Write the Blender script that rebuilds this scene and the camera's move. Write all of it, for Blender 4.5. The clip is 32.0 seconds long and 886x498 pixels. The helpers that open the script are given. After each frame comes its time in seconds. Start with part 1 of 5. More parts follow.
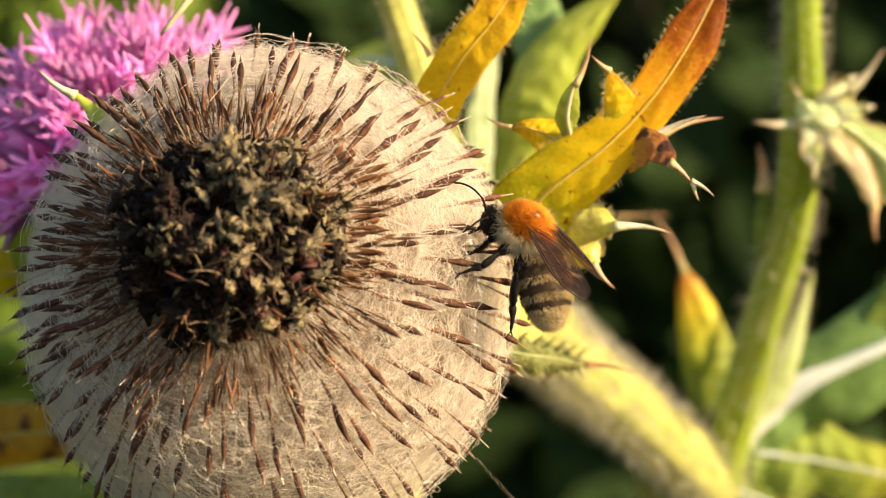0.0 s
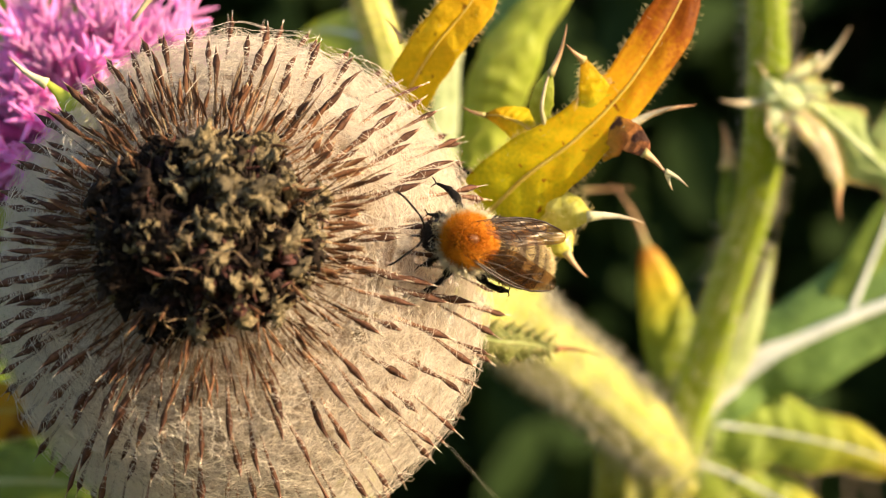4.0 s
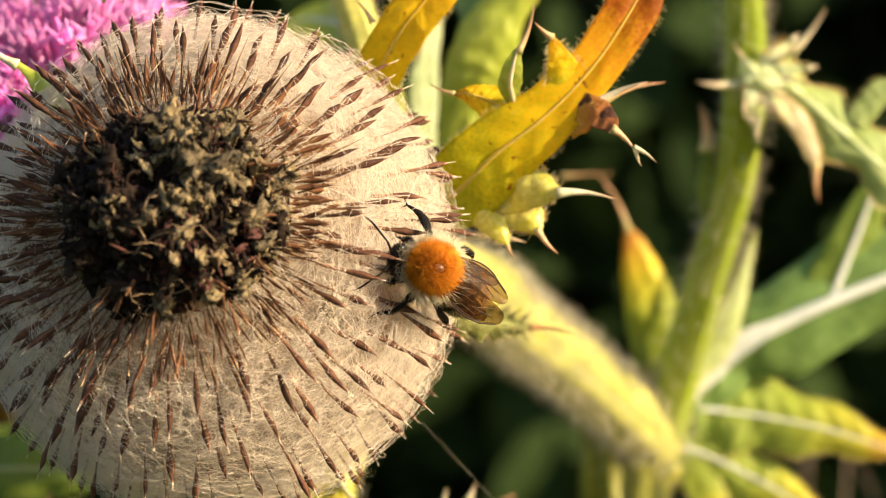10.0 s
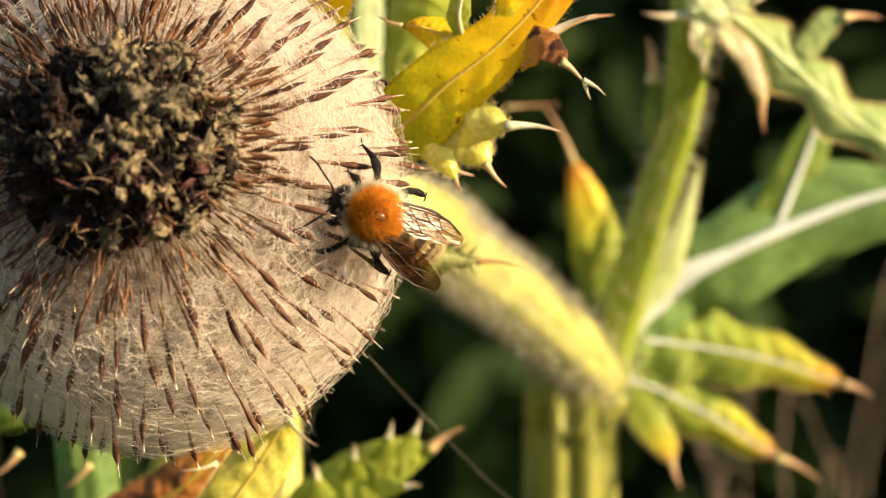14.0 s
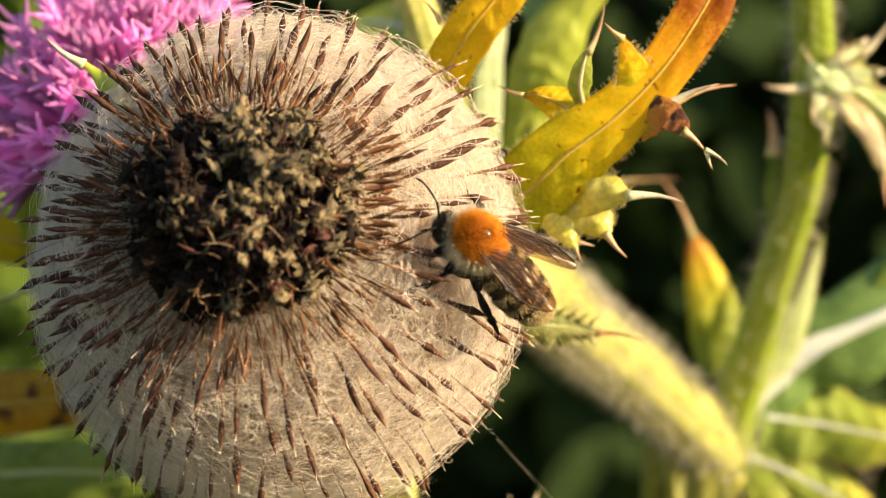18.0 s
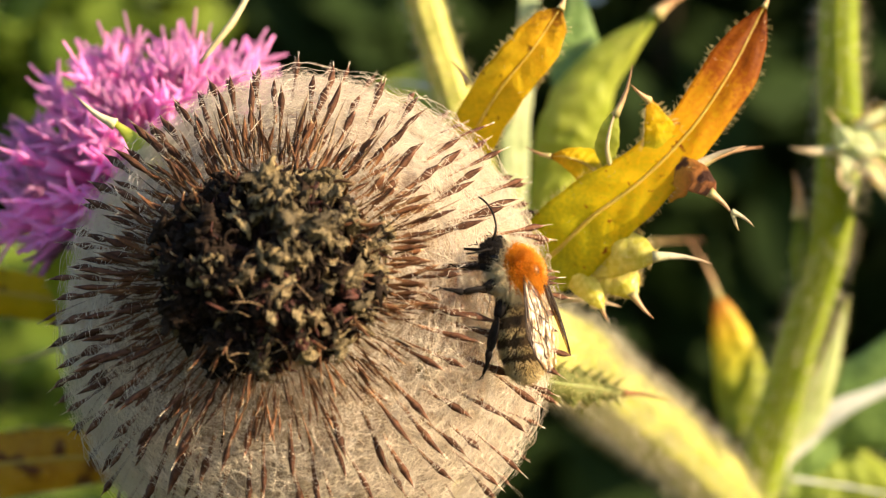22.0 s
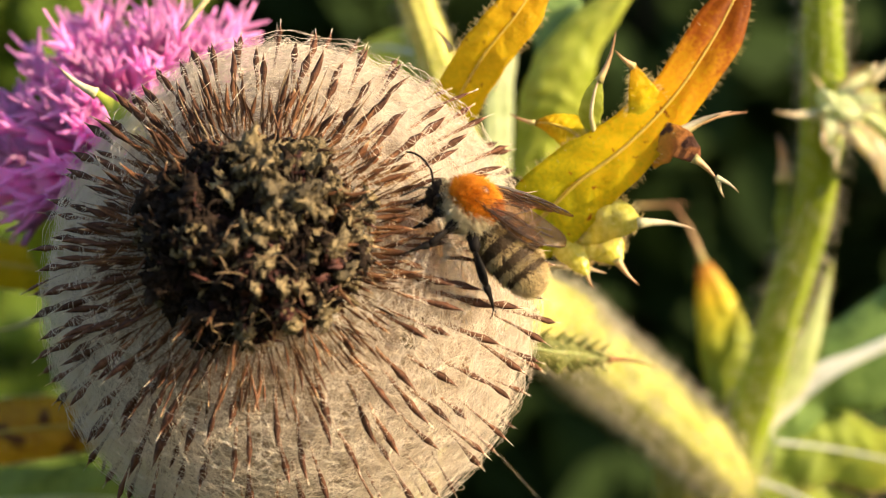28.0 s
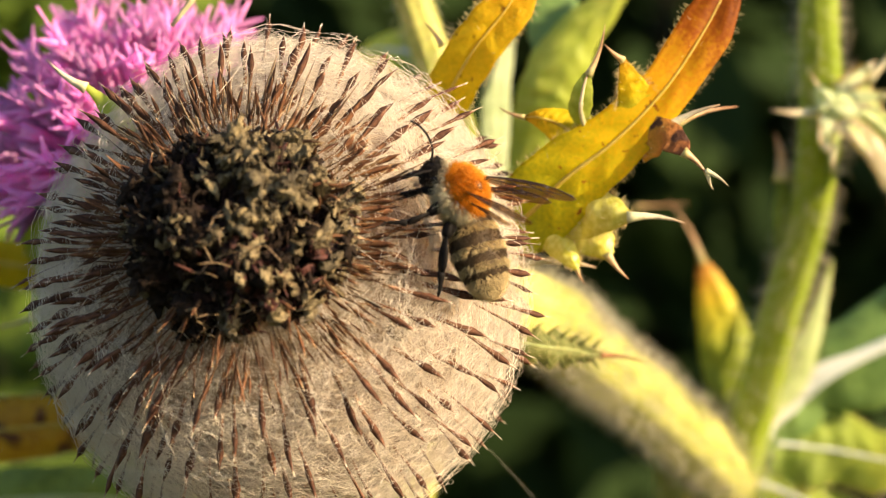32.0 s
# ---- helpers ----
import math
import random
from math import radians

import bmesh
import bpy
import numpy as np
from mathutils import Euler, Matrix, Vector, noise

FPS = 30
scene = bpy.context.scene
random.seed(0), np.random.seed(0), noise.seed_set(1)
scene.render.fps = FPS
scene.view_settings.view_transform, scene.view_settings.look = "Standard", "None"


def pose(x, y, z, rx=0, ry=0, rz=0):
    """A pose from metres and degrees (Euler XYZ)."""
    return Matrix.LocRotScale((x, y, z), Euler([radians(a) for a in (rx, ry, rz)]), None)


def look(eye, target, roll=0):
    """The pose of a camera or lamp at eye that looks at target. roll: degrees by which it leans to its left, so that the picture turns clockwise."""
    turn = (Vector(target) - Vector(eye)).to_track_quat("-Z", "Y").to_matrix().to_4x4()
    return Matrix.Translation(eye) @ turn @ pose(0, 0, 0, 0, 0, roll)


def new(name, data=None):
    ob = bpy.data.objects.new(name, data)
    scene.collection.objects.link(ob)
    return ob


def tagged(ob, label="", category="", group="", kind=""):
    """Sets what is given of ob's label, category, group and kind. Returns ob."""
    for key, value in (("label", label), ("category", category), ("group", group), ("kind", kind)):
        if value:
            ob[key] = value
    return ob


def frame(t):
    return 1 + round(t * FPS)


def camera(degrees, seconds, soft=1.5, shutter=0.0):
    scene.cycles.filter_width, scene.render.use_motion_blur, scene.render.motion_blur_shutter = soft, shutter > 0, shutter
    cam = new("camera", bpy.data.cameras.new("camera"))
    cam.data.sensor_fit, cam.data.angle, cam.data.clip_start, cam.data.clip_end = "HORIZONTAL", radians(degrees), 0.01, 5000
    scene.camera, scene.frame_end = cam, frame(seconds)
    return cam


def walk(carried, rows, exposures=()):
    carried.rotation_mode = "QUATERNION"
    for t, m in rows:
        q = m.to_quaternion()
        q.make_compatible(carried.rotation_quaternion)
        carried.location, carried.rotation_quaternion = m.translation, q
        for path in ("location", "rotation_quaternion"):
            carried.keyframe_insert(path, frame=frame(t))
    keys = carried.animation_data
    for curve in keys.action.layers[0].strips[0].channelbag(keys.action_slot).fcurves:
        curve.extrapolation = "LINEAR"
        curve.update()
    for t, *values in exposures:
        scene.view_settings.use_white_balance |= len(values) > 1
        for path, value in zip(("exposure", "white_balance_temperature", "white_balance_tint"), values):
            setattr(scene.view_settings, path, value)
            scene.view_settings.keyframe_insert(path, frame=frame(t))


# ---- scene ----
cam = camera(24.0, 32.0, soft=0.7, shutter=0.12)
cam.data.dof.use_dof = True
cam.data.dof.focus_distance = 0.196
cam.data.dof.aperture_fstop = 24
# seconds, metres, then turn to the left, tilt up and lean in degrees
PATH = [
    (0.0, 0.0000, -0.2084, 0.9000, -0.00, 0.00, 0.00),
    (0.5, -0.0083, -0.2082, 0.9038, -0.97, 0.04, 0.23),
    (1.0, -0.0016, -0.2089, 0.9041, -0.60, -0.23, 0.32),
    (1.5, -0.0014, -0.2086, 0.9046, -0.91, -0.37, 0.13),
    (2.0, -0.0030, -0.2086, 0.9038, -1.30, -0.52, 0.31),
    (2.5, 0.0017, -0.2082, 0.9035, -1.16, -0.58, -0.07),
    (3.0, -0.0011, -0.2076, 0.9046, -1.62, -1.14, 0.13),
    (3.5, -0.0041, -0.2079, 0.9058, -1.85, -1.75, 0.30),
    (5.5, -0.0037, -0.2071, 0.9029, -1.68, -2.05, -0.27),
    (6.0, -0.0125, -0.2051, 0.9006, -2.55, -2.32, 0.55),
    (6.5, -0.0007, -0.2078, 0.9023, -2.31, -2.59, 0.02),
    (7.0, -0.0003, -0.2086, 0.9015, -1.51, -2.23, -0.43),
    (7.5, -0.0021, -0.2083, 0.9021, -1.79, -2.31, 0.03),
    (8.0, -0.0041, -0.2082, 0.9021, -1.39, -1.50, -0.56),
    (8.5, -0.0076, -0.2075, 0.9037, -1.71, -1.80, 0.20),
    (9.0, 0.0015, -0.2095, 0.9025, -1.02, -1.65, -0.34),
    (9.5, -0.0030, -0.2092, 0.9015, -1.00, -1.48, -0.20),
    (10.0, 0.0004, -0.2092, 0.9026, -1.42, -1.63, -0.31),
    (10.5, -0.0011, -0.2091, 0.9025, -1.41, -1.72, -0.55),
    (11.0, -0.0026, -0.2074, 0.9039, -1.77, -2.07, 0.44),
    (11.5, 0.0005, -0.2087, 0.9018, -2.46, -2.14, -0.08),
    (12.0, -0.0062, -0.2077, 0.9029, -2.90, -2.50, 0.24),
    (12.5, 0.0017, -0.2082, 0.9024, -2.63, -2.57, -0.01),
    (13.0, -0.0026, -0.2079, 0.9046, -2.71, -3.33, -0.02),
    (13.5, -0.0015, -0.2073, 0.9021, -2.63, -3.14, 0.00),
    (14.0, -0.0008, -0.2077, 0.9033, -3.18, -3.66, -0.29),
    (14.5, -0.0013, -0.2077, 0.9019, -2.73, -3.77, -0.05),
    (15.0, 0.0030, -0.2076, 0.9031, -1.58, -3.90, -0.28),
    (15.5, 0.0013, -0.2085, 0.9020, -0.75, -3.62, -0.30),
    (17.5, 0.0056, -0.2082, 0.9004, 0.41, -1.51, -0.64),
    (18.0, -0.0016, -0.2069, 0.9018, -0.12, -1.34, -0.05),
    (18.5, 0.0008, -0.2079, 0.9024, 0.19, -0.94, -0.03),
    (19.0, 0.0005, -0.2078, 0.9007, 0.61, 0.43, -0.18),
    (19.5, -0.0032, -0.2083, 0.9019, -0.14, 0.48, 0.17),
    (20.0, -0.0005, -0.2076, 0.9008, 0.03, 0.52, -0.24),
    (20.5, -0.0032, -0.2077, 0.9019, -0.32, 0.01, 0.26),
    (21.0, 0.0004, -0.2085, 0.9012, 0.24, 0.35, -0.12),
    (21.5, -0.0010, -0.2079, 0.9004, 0.74, 0.64, -0.16),
    (22.0, -0.0019, -0.2079, 0.9018, 0.55, 0.31, 0.22),
    (22.5, -0.0016, -0.2075, 0.9015, 0.39, 0.35, -0.02),
    (23.0, -0.0043, -0.2071, 0.9025, -0.59, -0.05, 0.26),
    (23.5, -0.0014, -0.2078, 0.9012, -0.59, 0.23, 0.00),
    (24.0, -0.0041, -0.2074, 0.9014, -0.53, 0.29, 0.05),
    (24.5, -0.0060, -0.2082, 0.9023, -0.72, 0.05, 0.40),
    (25.0, -0.0049, -0.2076, 0.9018, -0.65, 0.00, 0.19),
    (25.5, -0.0032, -0.2072, 0.9029, -0.88, -0.58, 0.28),
    (27.5, -0.0005, -0.2079, 0.9018, -0.11, -0.82, -0.03),
    (28.0, -0.0020, -0.2073, 0.9026, 0.09, -0.80, -0.15),
    (28.5, 0.0002, -0.2075, 0.9016, 0.25, -0.60, -0.11),
    (29.0, -0.0024, -0.2074, 0.9023, 0.03, -0.54, -0.08),
    (29.5, -0.0001, -0.2075, 0.9009, 0.12, -0.34, -0.11),
    (30.0, -0.0041, -0.2069, 0.9013, -0.93, -0.80, 0.05),
    (30.5, 0.0015, -0.2071, 0.9014, -0.94, -1.25, -0.35),
    (31.0, -0.0006, -0.2067, 0.9022, -0.73, -1.14, -0.09),
    (31.5, -0.0024, -0.2065, 0.9016, -0.41, -1.02, 0.00),
    (32.0, 0.0014, -0.2072, 0.9002, 0.74, -0.30, -0.21),
]
walk(cam, [(t, pose(x, y, z, 90 + up, 0, turn) @ pose(0, 0, 0, 0, 0, lean)) for t, x, y, z, turn, up, lean in PATH],
     exposures=[(0, 1.03, 6700, 14), (32, 1.03, 6700, 14)])

# ---- light ----
SUN = Vector((0.84, -0.40, 0.37)).normalized()
world = bpy.data.worlds.new("sky")
scene.world = world
world.use_nodes = True
sky = world.node_tree.nodes.new("ShaderNodeTexSky")
sky.sky_type, sky.sun_disc = "NISHITA", False
sky.sun_elevation = math.asin(SUN.z)
sky.sun_rotation = math.atan2(SUN.x, SUN.y)
back = world.node_tree.nodes["Background"]
back.inputs["Strength"].default_value = 0.104
world.node_tree.links.new(sky.outputs[0], back.inputs["Color"])
sun = new("sun", bpy.data.lights.new("sun", "SUN"))
sun.data.energy, sun.data.angle, sun.data.color = 4.9, radians(0.6), (1.0, 0.81, 0.535)
sun.matrix_world = look(SUN * 3, (0, 0, 0))

# ---- small tools ----
TOP = 900.0


def mm(p):
    """A place given in millimetres round the seed head's height, in metres."""
    return Vector((p[0] / 1000, p[1] / 1000, (TOP + p[2]) / 1000))


class Shape:
    """Points, faces and a coordinate along and across for each point."""

    def __init__(self):
        self.v, self.f, self.uv = [], [], []

    def tube(self, pts, radii, seg=6, flat=1.0, u0=0.0, u1=1.0, face=None):
        n, start = len(pts), len(self.v)
        up = Vector(face) if face else Vector((0.3, -0.9, 0.31))
        for i, p in enumerate(pts):
            t = (pts[min(i + 1, n - 1)] - pts[max(i - 1, 0)])
            t = t.normalized() if t.length > 0 else Vector((0, 0, 1))
            s = t.cross(up)
            if s.length < 1e-4:
                s = t.cross(Vector((1, 0, 0)))
            s.normalize()
            w = s.cross(t)
            u = u0 + (u1 - u0) * i / max(n - 1, 1)
            for k in range(seg):
                a = 2 * math.pi * k / seg
                self.v.append(p + (s * math.cos(a) + w * math.sin(a) * flat) * radii[i])
                self.uv.append((u, k / seg))
        for i in range(n - 1):
            for k in range(seg):
                a, b = start + i * seg + k, start + i * seg + (k + 1) % seg
                self.f.append((a, b, b + seg, a + seg))
        self.f.append(tuple(start + k for k in reversed(range(seg))))
        self.f.append(tuple(start + (n - 1) * seg + k for k in range(seg)))
        return self

    def hair(self, p, q, r, bend=None, seg=3):
        """A fine tapering hair from p to q."""
        start, t = len(self.v), (q - p)
        s = t.orthogonal().normalized()
        w = s.cross(t.normalized())
        mid = (p + q) / 2 + (bend or Vector())
        for c, rad, u in ((p, r, 0.0), (mid, r * 0.8, 0.5)):
            for k in range(seg):
                a = 2 * math.pi * k / seg
                self.v.append(c + (s * math.cos(a) + w * math.sin(a)) * rad)
                self.uv.append((u, k / seg))
        self.v.append(q)
        self.uv.append((1.0, 0.5))
        for k in range(seg):
            a, b = start + k, start + (k + 1) % seg
            self.f.append((a, b, b + seg, a + seg))
            self.f.append((a + seg, b + seg, start + 2 * seg))
        return self

    def ball(self, c, ax, ay, az, nu=16, nv=12, wobble=0.0, freq=900.0, lo=0.0, hi=1.0):
        """A lumpy ellipsoid with half axes ax, ay, az, from lo to hi along az."""
        start = len(self.v)
        for j in range(nv + 1):
            th = math.pi * (lo + (hi - lo) * j / nv)
            for k in range(nu):
                a = 2 * math.pi * k / nu
                d = ax * (math.sin(th) * math.cos(a)) + ay * (math.sin(th) * math.sin(a)) + az * math.cos(th)
                if wobble:
                    d = d * (1 + wobble * noise.noise((c + d) * freq))
                self.v.append(c + d)
                self.uv.append((j / nv, k / nu))
        for j in range(nv):
            for k in range(nu):
                a, b = start + j * nu + k, start + j * nu + (k + 1) % nu
                self.f.append((a, b, b + nu, a + nu))
        return self

    def add(self, other, m):
        start = len(self.v)
        self.v += [m @ p for p in other.v]
        self.uv += other.uv
        self.f += [tuple(start + i for i in f) for f in other.f]
        return self

    def mesh(self, name, material):
        me = bpy.data.meshes.new(name)
        me.from_pydata([tuple(p) for p in self.v], [], self.f)
        me.update()
        layer = me.uv_layers.new(name="along")
        ids = np.empty(len(me.loops), dtype=np.int32)
        me.loops.foreach_get("vertex_index", ids)
        layer.data.foreach_set("uv", np.array(self.uv, dtype=np.float32)[ids].ravel())
        me.polygons.foreach_set("use_smooth", np.ones(len(me.polygons), dtype=bool))
        me.materials.append(material)
        return me


def thing(name, at, label, category, group="", kind=""):
    ob = new(name)
    ob.matrix_basis = Matrix.Translation(at)
    ob.empty_display_size = 0.002
    return tagged(ob, label, category, group, kind)


def part(name, shape, material, parent, label="", kind="", m=None):
    """One mesh under a thing or under a part."""
    ob = new(name, shape if isinstance(shape, bpy.types.Mesh) else shape.mesh(name, material))
    ob.parent = parent
    if parent is not None and parent.parent is None:
        ob.matrix_parent_inverse = parent.matrix_basis.inverted()
    if m is not None:
        ob.matrix_basis = m
    return tagged(ob, label, kind=kind)


def smooth(pts, n):
    """n points along a smooth line through the given ones."""
    pts = [Vector(p) for p in pts]
    if len(pts) == 2:
        return [pts[0].lerp(pts[1], i / (n - 1)) for i in range(n)]
    q = [pts[0] * 2 - pts[1], *pts, pts[-1] * 2 - pts[-2]]
    out = []
    for i in range(n):
        x = (len(pts) - 1) * i / (n - 1)
        k = min(int(x), len(pts) - 2)
        t = x - k
        a, b, c, d = q[k:k + 4]
        out.append(0.5 * (2 * b + (c - a) * t + (2 * a - 5 * b + 4 * c - d) * t * t + (3 * b - a - 3 * c + d) * t ** 3))
    return out


def along(stops, u):
    """A value on a broken line of (u, value)."""
    for (u0, a), (u1, b) in zip(stops, stops[1:]):
        if u <= u1:
            return a + (b - a) * (u - u0) / max(u1 - u0, 1e-9)
    return stops[-1][1]


def rnd(a, b):
    return a + (b - a) * random.random()


def rvec():
    return Vector((random.gauss(0, 1), random.gauss(0, 1), random.gauss(0, 1))).normalized()


def frame_of(x, z):
    """A turn whose x axis is x and whose z axis is near z."""
    x = x.normalized()
    y = z.cross(x).normalized()
    z = x.cross(y)
    return Matrix((x, y, z)).transposed().to_4x4()


# ---- materials ----
def surface(name, a, b, size, rough=0.6, bump=0.3, thin=0.0, ramp=None, spots=None, vary=0.15, spec=0.4, sheen=0.0, stretch=None, depth=0.0002, glow=0.0):
    """A surface of two colours mixed at two scales (size in metres), or a ramp along the piece, with relief; thin lets light through."""
    m = bpy.data.materials.new(name)
    m.use_nodes = True
    t, n = m.node_tree, m.node_tree.nodes
    ln = t.links.new
    shader, out = n["Principled BSDF"], n["Material Output"]
    co = n.new("ShaderNodeTexCoord")
    place = co.outputs["Object"]
    if stretch:
        mp = n.new("ShaderNodeMapping")
        mp.inputs["Scale"].default_value = stretch
        ln(place, mp.inputs["Vector"])
        place = mp.outputs[0]
    big, fine = n.new("ShaderNodeTexNoise"), n.new("ShaderNodeTexNoise")
    for tex, scale, detail in ((big, 1 / size, 3), (fine, 7 / size, 4)):
        tex.inputs["Scale"].default_value = scale
        tex.inputs["Detail"].default_value = detail
        ln(place, tex.inputs["Vector"])
    mixed = n.new("ShaderNodeMath")
    mixed.operation = "MULTIPLY_ADD"
    ln(fine.outputs[0], mixed.inputs[0])
    mixed.inputs[1].default_value = 0.5
    half = n.new("ShaderNodeMath")
    half.operation = "MULTIPLY"
    half.inputs[1].default_value = 0.5
    ln(big.outputs[0], half.inputs[0])
    ln(half.outputs[0], mixed.inputs[2])
    grade = n.new("ShaderNodeMapRange")
    grade.inputs["From Min"].default_value, grade.inputs["From Max"].default_value = 0.36, 0.64
    ln(mixed.outputs[0], grade.inputs["Value"])
    mix = n.new("ShaderNodeMix")
    mix.data_type = "RGBA"
    ln(grade.outputs[0], mix.inputs["Factor"])
    mix.inputs["A"].default_value, mix.inputs["B"].default_value = (*a, 1), (*b, 1)
    colour = mix.outputs["Result"]
    if ramp:
        uv = n.new("ShaderNodeUVMap")
        uv.uv_map = "along"
        sep = n.new("ShaderNodeSeparateXYZ")
        ln(uv.outputs[0], sep.inputs[0])
        shift = n.new("ShaderNodeMath")
        shift.operation = "MULTIPLY_ADD"
        ln(grade.outputs[0], shift.inputs[0])
        shift.inputs[1].default_value = 0.16
        ln(sep.outputs[0], shift.inputs[2])
        minus = n.new("ShaderNodeMath")
        minus.operation = "SUBTRACT"
        minus.inputs[1].default_value = 0.08
        ln(shift.outputs[0], minus.inputs[0])
        cr = n.new("ShaderNodeValToRGB")
        while len(cr.color_ramp.elements) < len(ramp):
            cr.color_ramp.elements.new(0.5)
        for el, (pos, c) in zip(cr.color_ramp.elements, ramp):
            el.position, el.color = pos, (*c, 1)
        ln(minus.outputs[0], cr.inputs[0])
        both = n.new("ShaderNodeMix")
        both.data_type, both.blend_type = "RGBA", "MULTIPLY"
        both.inputs["Factor"].default_value = 1.0
        ln(cr.outputs[0], both.inputs["A"])
        ln(colour, both.inputs["B"])
        colour = both.outputs["Result"]
    if spots:
        sp = n.new("ShaderNodeTexNoise")
        sp.inputs["Scale"].default_value, sp.inputs["Detail"].default_value = 1 / spots[1], 2
        ln(place, sp.inputs["Vector"])
        th = n.new("ShaderNodeMapRange")
        th.inputs["From Min"].default_value, th.inputs["From Max"].default_value = spots[2], spots[2] + 0.08
        ln(sp.outputs[0], th.inputs["Value"])
        sm = n.new("ShaderNodeMix")
        sm.data_type = "RGBA"
        ln(th.outputs[0], sm.inputs["Factor"])
        ln(colour, sm.inputs["A"])
        sm.inputs["B"].default_value = (*spots[0], 1)
        colour = sm.outputs["Result"]
    info = n.new("ShaderNodeObjectInfo")
    val = n.new("ShaderNodeMapRange")
    val.inputs["To Min"].default_value, val.inputs["To Max"].default_value = 1 - vary, 1 + vary
    ln(info.outputs["Random"], val.inputs["Value"])
    hsv = n.new("ShaderNodeHueSaturation")
    ln(val.outputs[0], hsv.inputs["Value"])
    ln(colour, hsv.inputs["Color"])
    colour = hsv.outputs[0]
    ln(colour, shader.inputs["Base Color"])
    shader.inputs["Roughness"].default_value = rough
    shader.inputs["Specular IOR Level"].default_value = spec
    shader.inputs["Sheen Weight"].default_value = sheen
    if glow:
        shader.inputs["Subsurface Weight"].default_value = glow
        shader.inputs["Subsurface Radius"].default_value = (1.0, 0.8, 0.6)
        shader.inputs["Subsurface Scale"].default_value = 0.02
    if bump:
        bp = n.new("ShaderNodeBump")
        bp.inputs["Strength"].default_value, bp.inputs["Distance"].default_value = bump, depth
        ln(mixed.outputs[0], bp.inputs["Height"])
        ln(bp.outputs[0], shader.inputs["Normal"])
    if thin:
        tr, ms = n.new("ShaderNodeBsdfTranslucent"), n.new("ShaderNodeMixShader")
        ln(colour, tr.inputs["Color"])
        ms.inputs[0].default_value = thin
        ln(shader.outputs[0], ms.inputs[1])
        ln(tr.outputs[0], ms.inputs[2])
        ln(ms.outputs[0], out.inputs["Surface"])
    return m


W2 = ((0.75, 0.75, 0.75), (1.15, 1.15, 1.15))
M_WOOL = surface("wool felt", (0.235, 0.178, 0.128), (0.50, 0.41, 0.305), 0.0018, 0.95, 1.0, stretch=(1, 1, 2.0), depth=0.0005, spec=0.1, sheen=0.2, glow=0.85)
M_THREAD = surface("wool thread", (0.78, 0.69, 0.56), (0.95, 0.88, 0.76), 0.002, 0.6, 0, thin=0.35, spec=0.3)
M_BRACT = surface("bract", (0.35, 0.32, 0.30), (1.6, 1.6, 1.6), 0.0006, 0.7, 0.6, vary=0.35, spec=0.15, ramp=[(0.0, (0.36, 0.24, 0.14)), (0.22, (0.22, 0.11, 0.055)), (0.40, (0.135, 0.062, 0.034)), (0.74, (0.088, 0.039, 0.023)), (0.84, (0.20, 0.095, 0.055)), (0.93, (0.74, 0.62, 0.46)), (1.0, (0.86, 0.78, 0.62))])
M_INNER = surface("inner bract", (0.55, 0.55, 0.55), (1.25, 1.25, 1.25), 0.0008, 0.6, 0.4, vary=0.6, spec=0.15, ramp=[(0.0, (0.27, 0.138, 0.060)), (0.4, (0.185, 0.084, 0.035)), (0.7, (0.115, 0.047, 0.022)), (0.88, (0.22, 0.105, 0.050)), (1.0, (0.52, 0.36, 0.20))])
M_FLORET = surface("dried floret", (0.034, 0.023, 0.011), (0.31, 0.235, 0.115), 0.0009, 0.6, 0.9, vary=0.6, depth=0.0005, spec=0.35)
# black florets; they also carry the shade of the crown's western side
M_CHAR_SHADE = surface("blackened and shaded floret", (0.005, 0.004, 0.003), (0.034, 0.020, 0.012), 0.0016, 0.85, 0.6, vary=0.4, depth=0.0003, spec=0.15)
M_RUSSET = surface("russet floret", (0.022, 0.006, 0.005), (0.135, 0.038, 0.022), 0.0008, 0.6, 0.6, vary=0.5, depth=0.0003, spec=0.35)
M_CORE = surface("dark floret mat", (0.005, 0.003, 0.003), (0.034, 0.009, 0.006), 0.0012, 0.7, 1.0, depth=0.0006, spec=0.3)
M_PINK = surface("pink floret", (0.98, 0.98, 0.98), (1.25, 1.25, 1.25), 0.004, 0.5, 0.2, thin=0.5, vary=0.35, spec=0.2, ramp=[(0.0, (0.36, 0.07, 0.27)), (0.45, (0.73, 0.24, 0.54)), (0.8, (0.88, 0.48, 0.76)), (1.0, (0.78, 0.34, 0.65))])
M_YELLOW = surface("yellowed leaf", (0.86, 0.86, 0.8), (1.1, 1.1, 1.08), 0.003, 0.5, 0.5, thin=0.55, depth=0.0003, spots=((0.40, 0.14, 0.012), 0.0010, 0.655), ramp=[(0.0, (0.36, 0.42, 0.03)), (0.2, (0.60, 0.58, 0.02)), (0.4, (0.82, 0.66, 0.015)), (0.60, (0.86, 0.56, 0.012)), (0.72, (0.74, 0.36, 0.012)), (0.84, (0.42, 0.12, 0.008)), (1.0, (0.16, 0.034, 0.005))], spec=0.15)
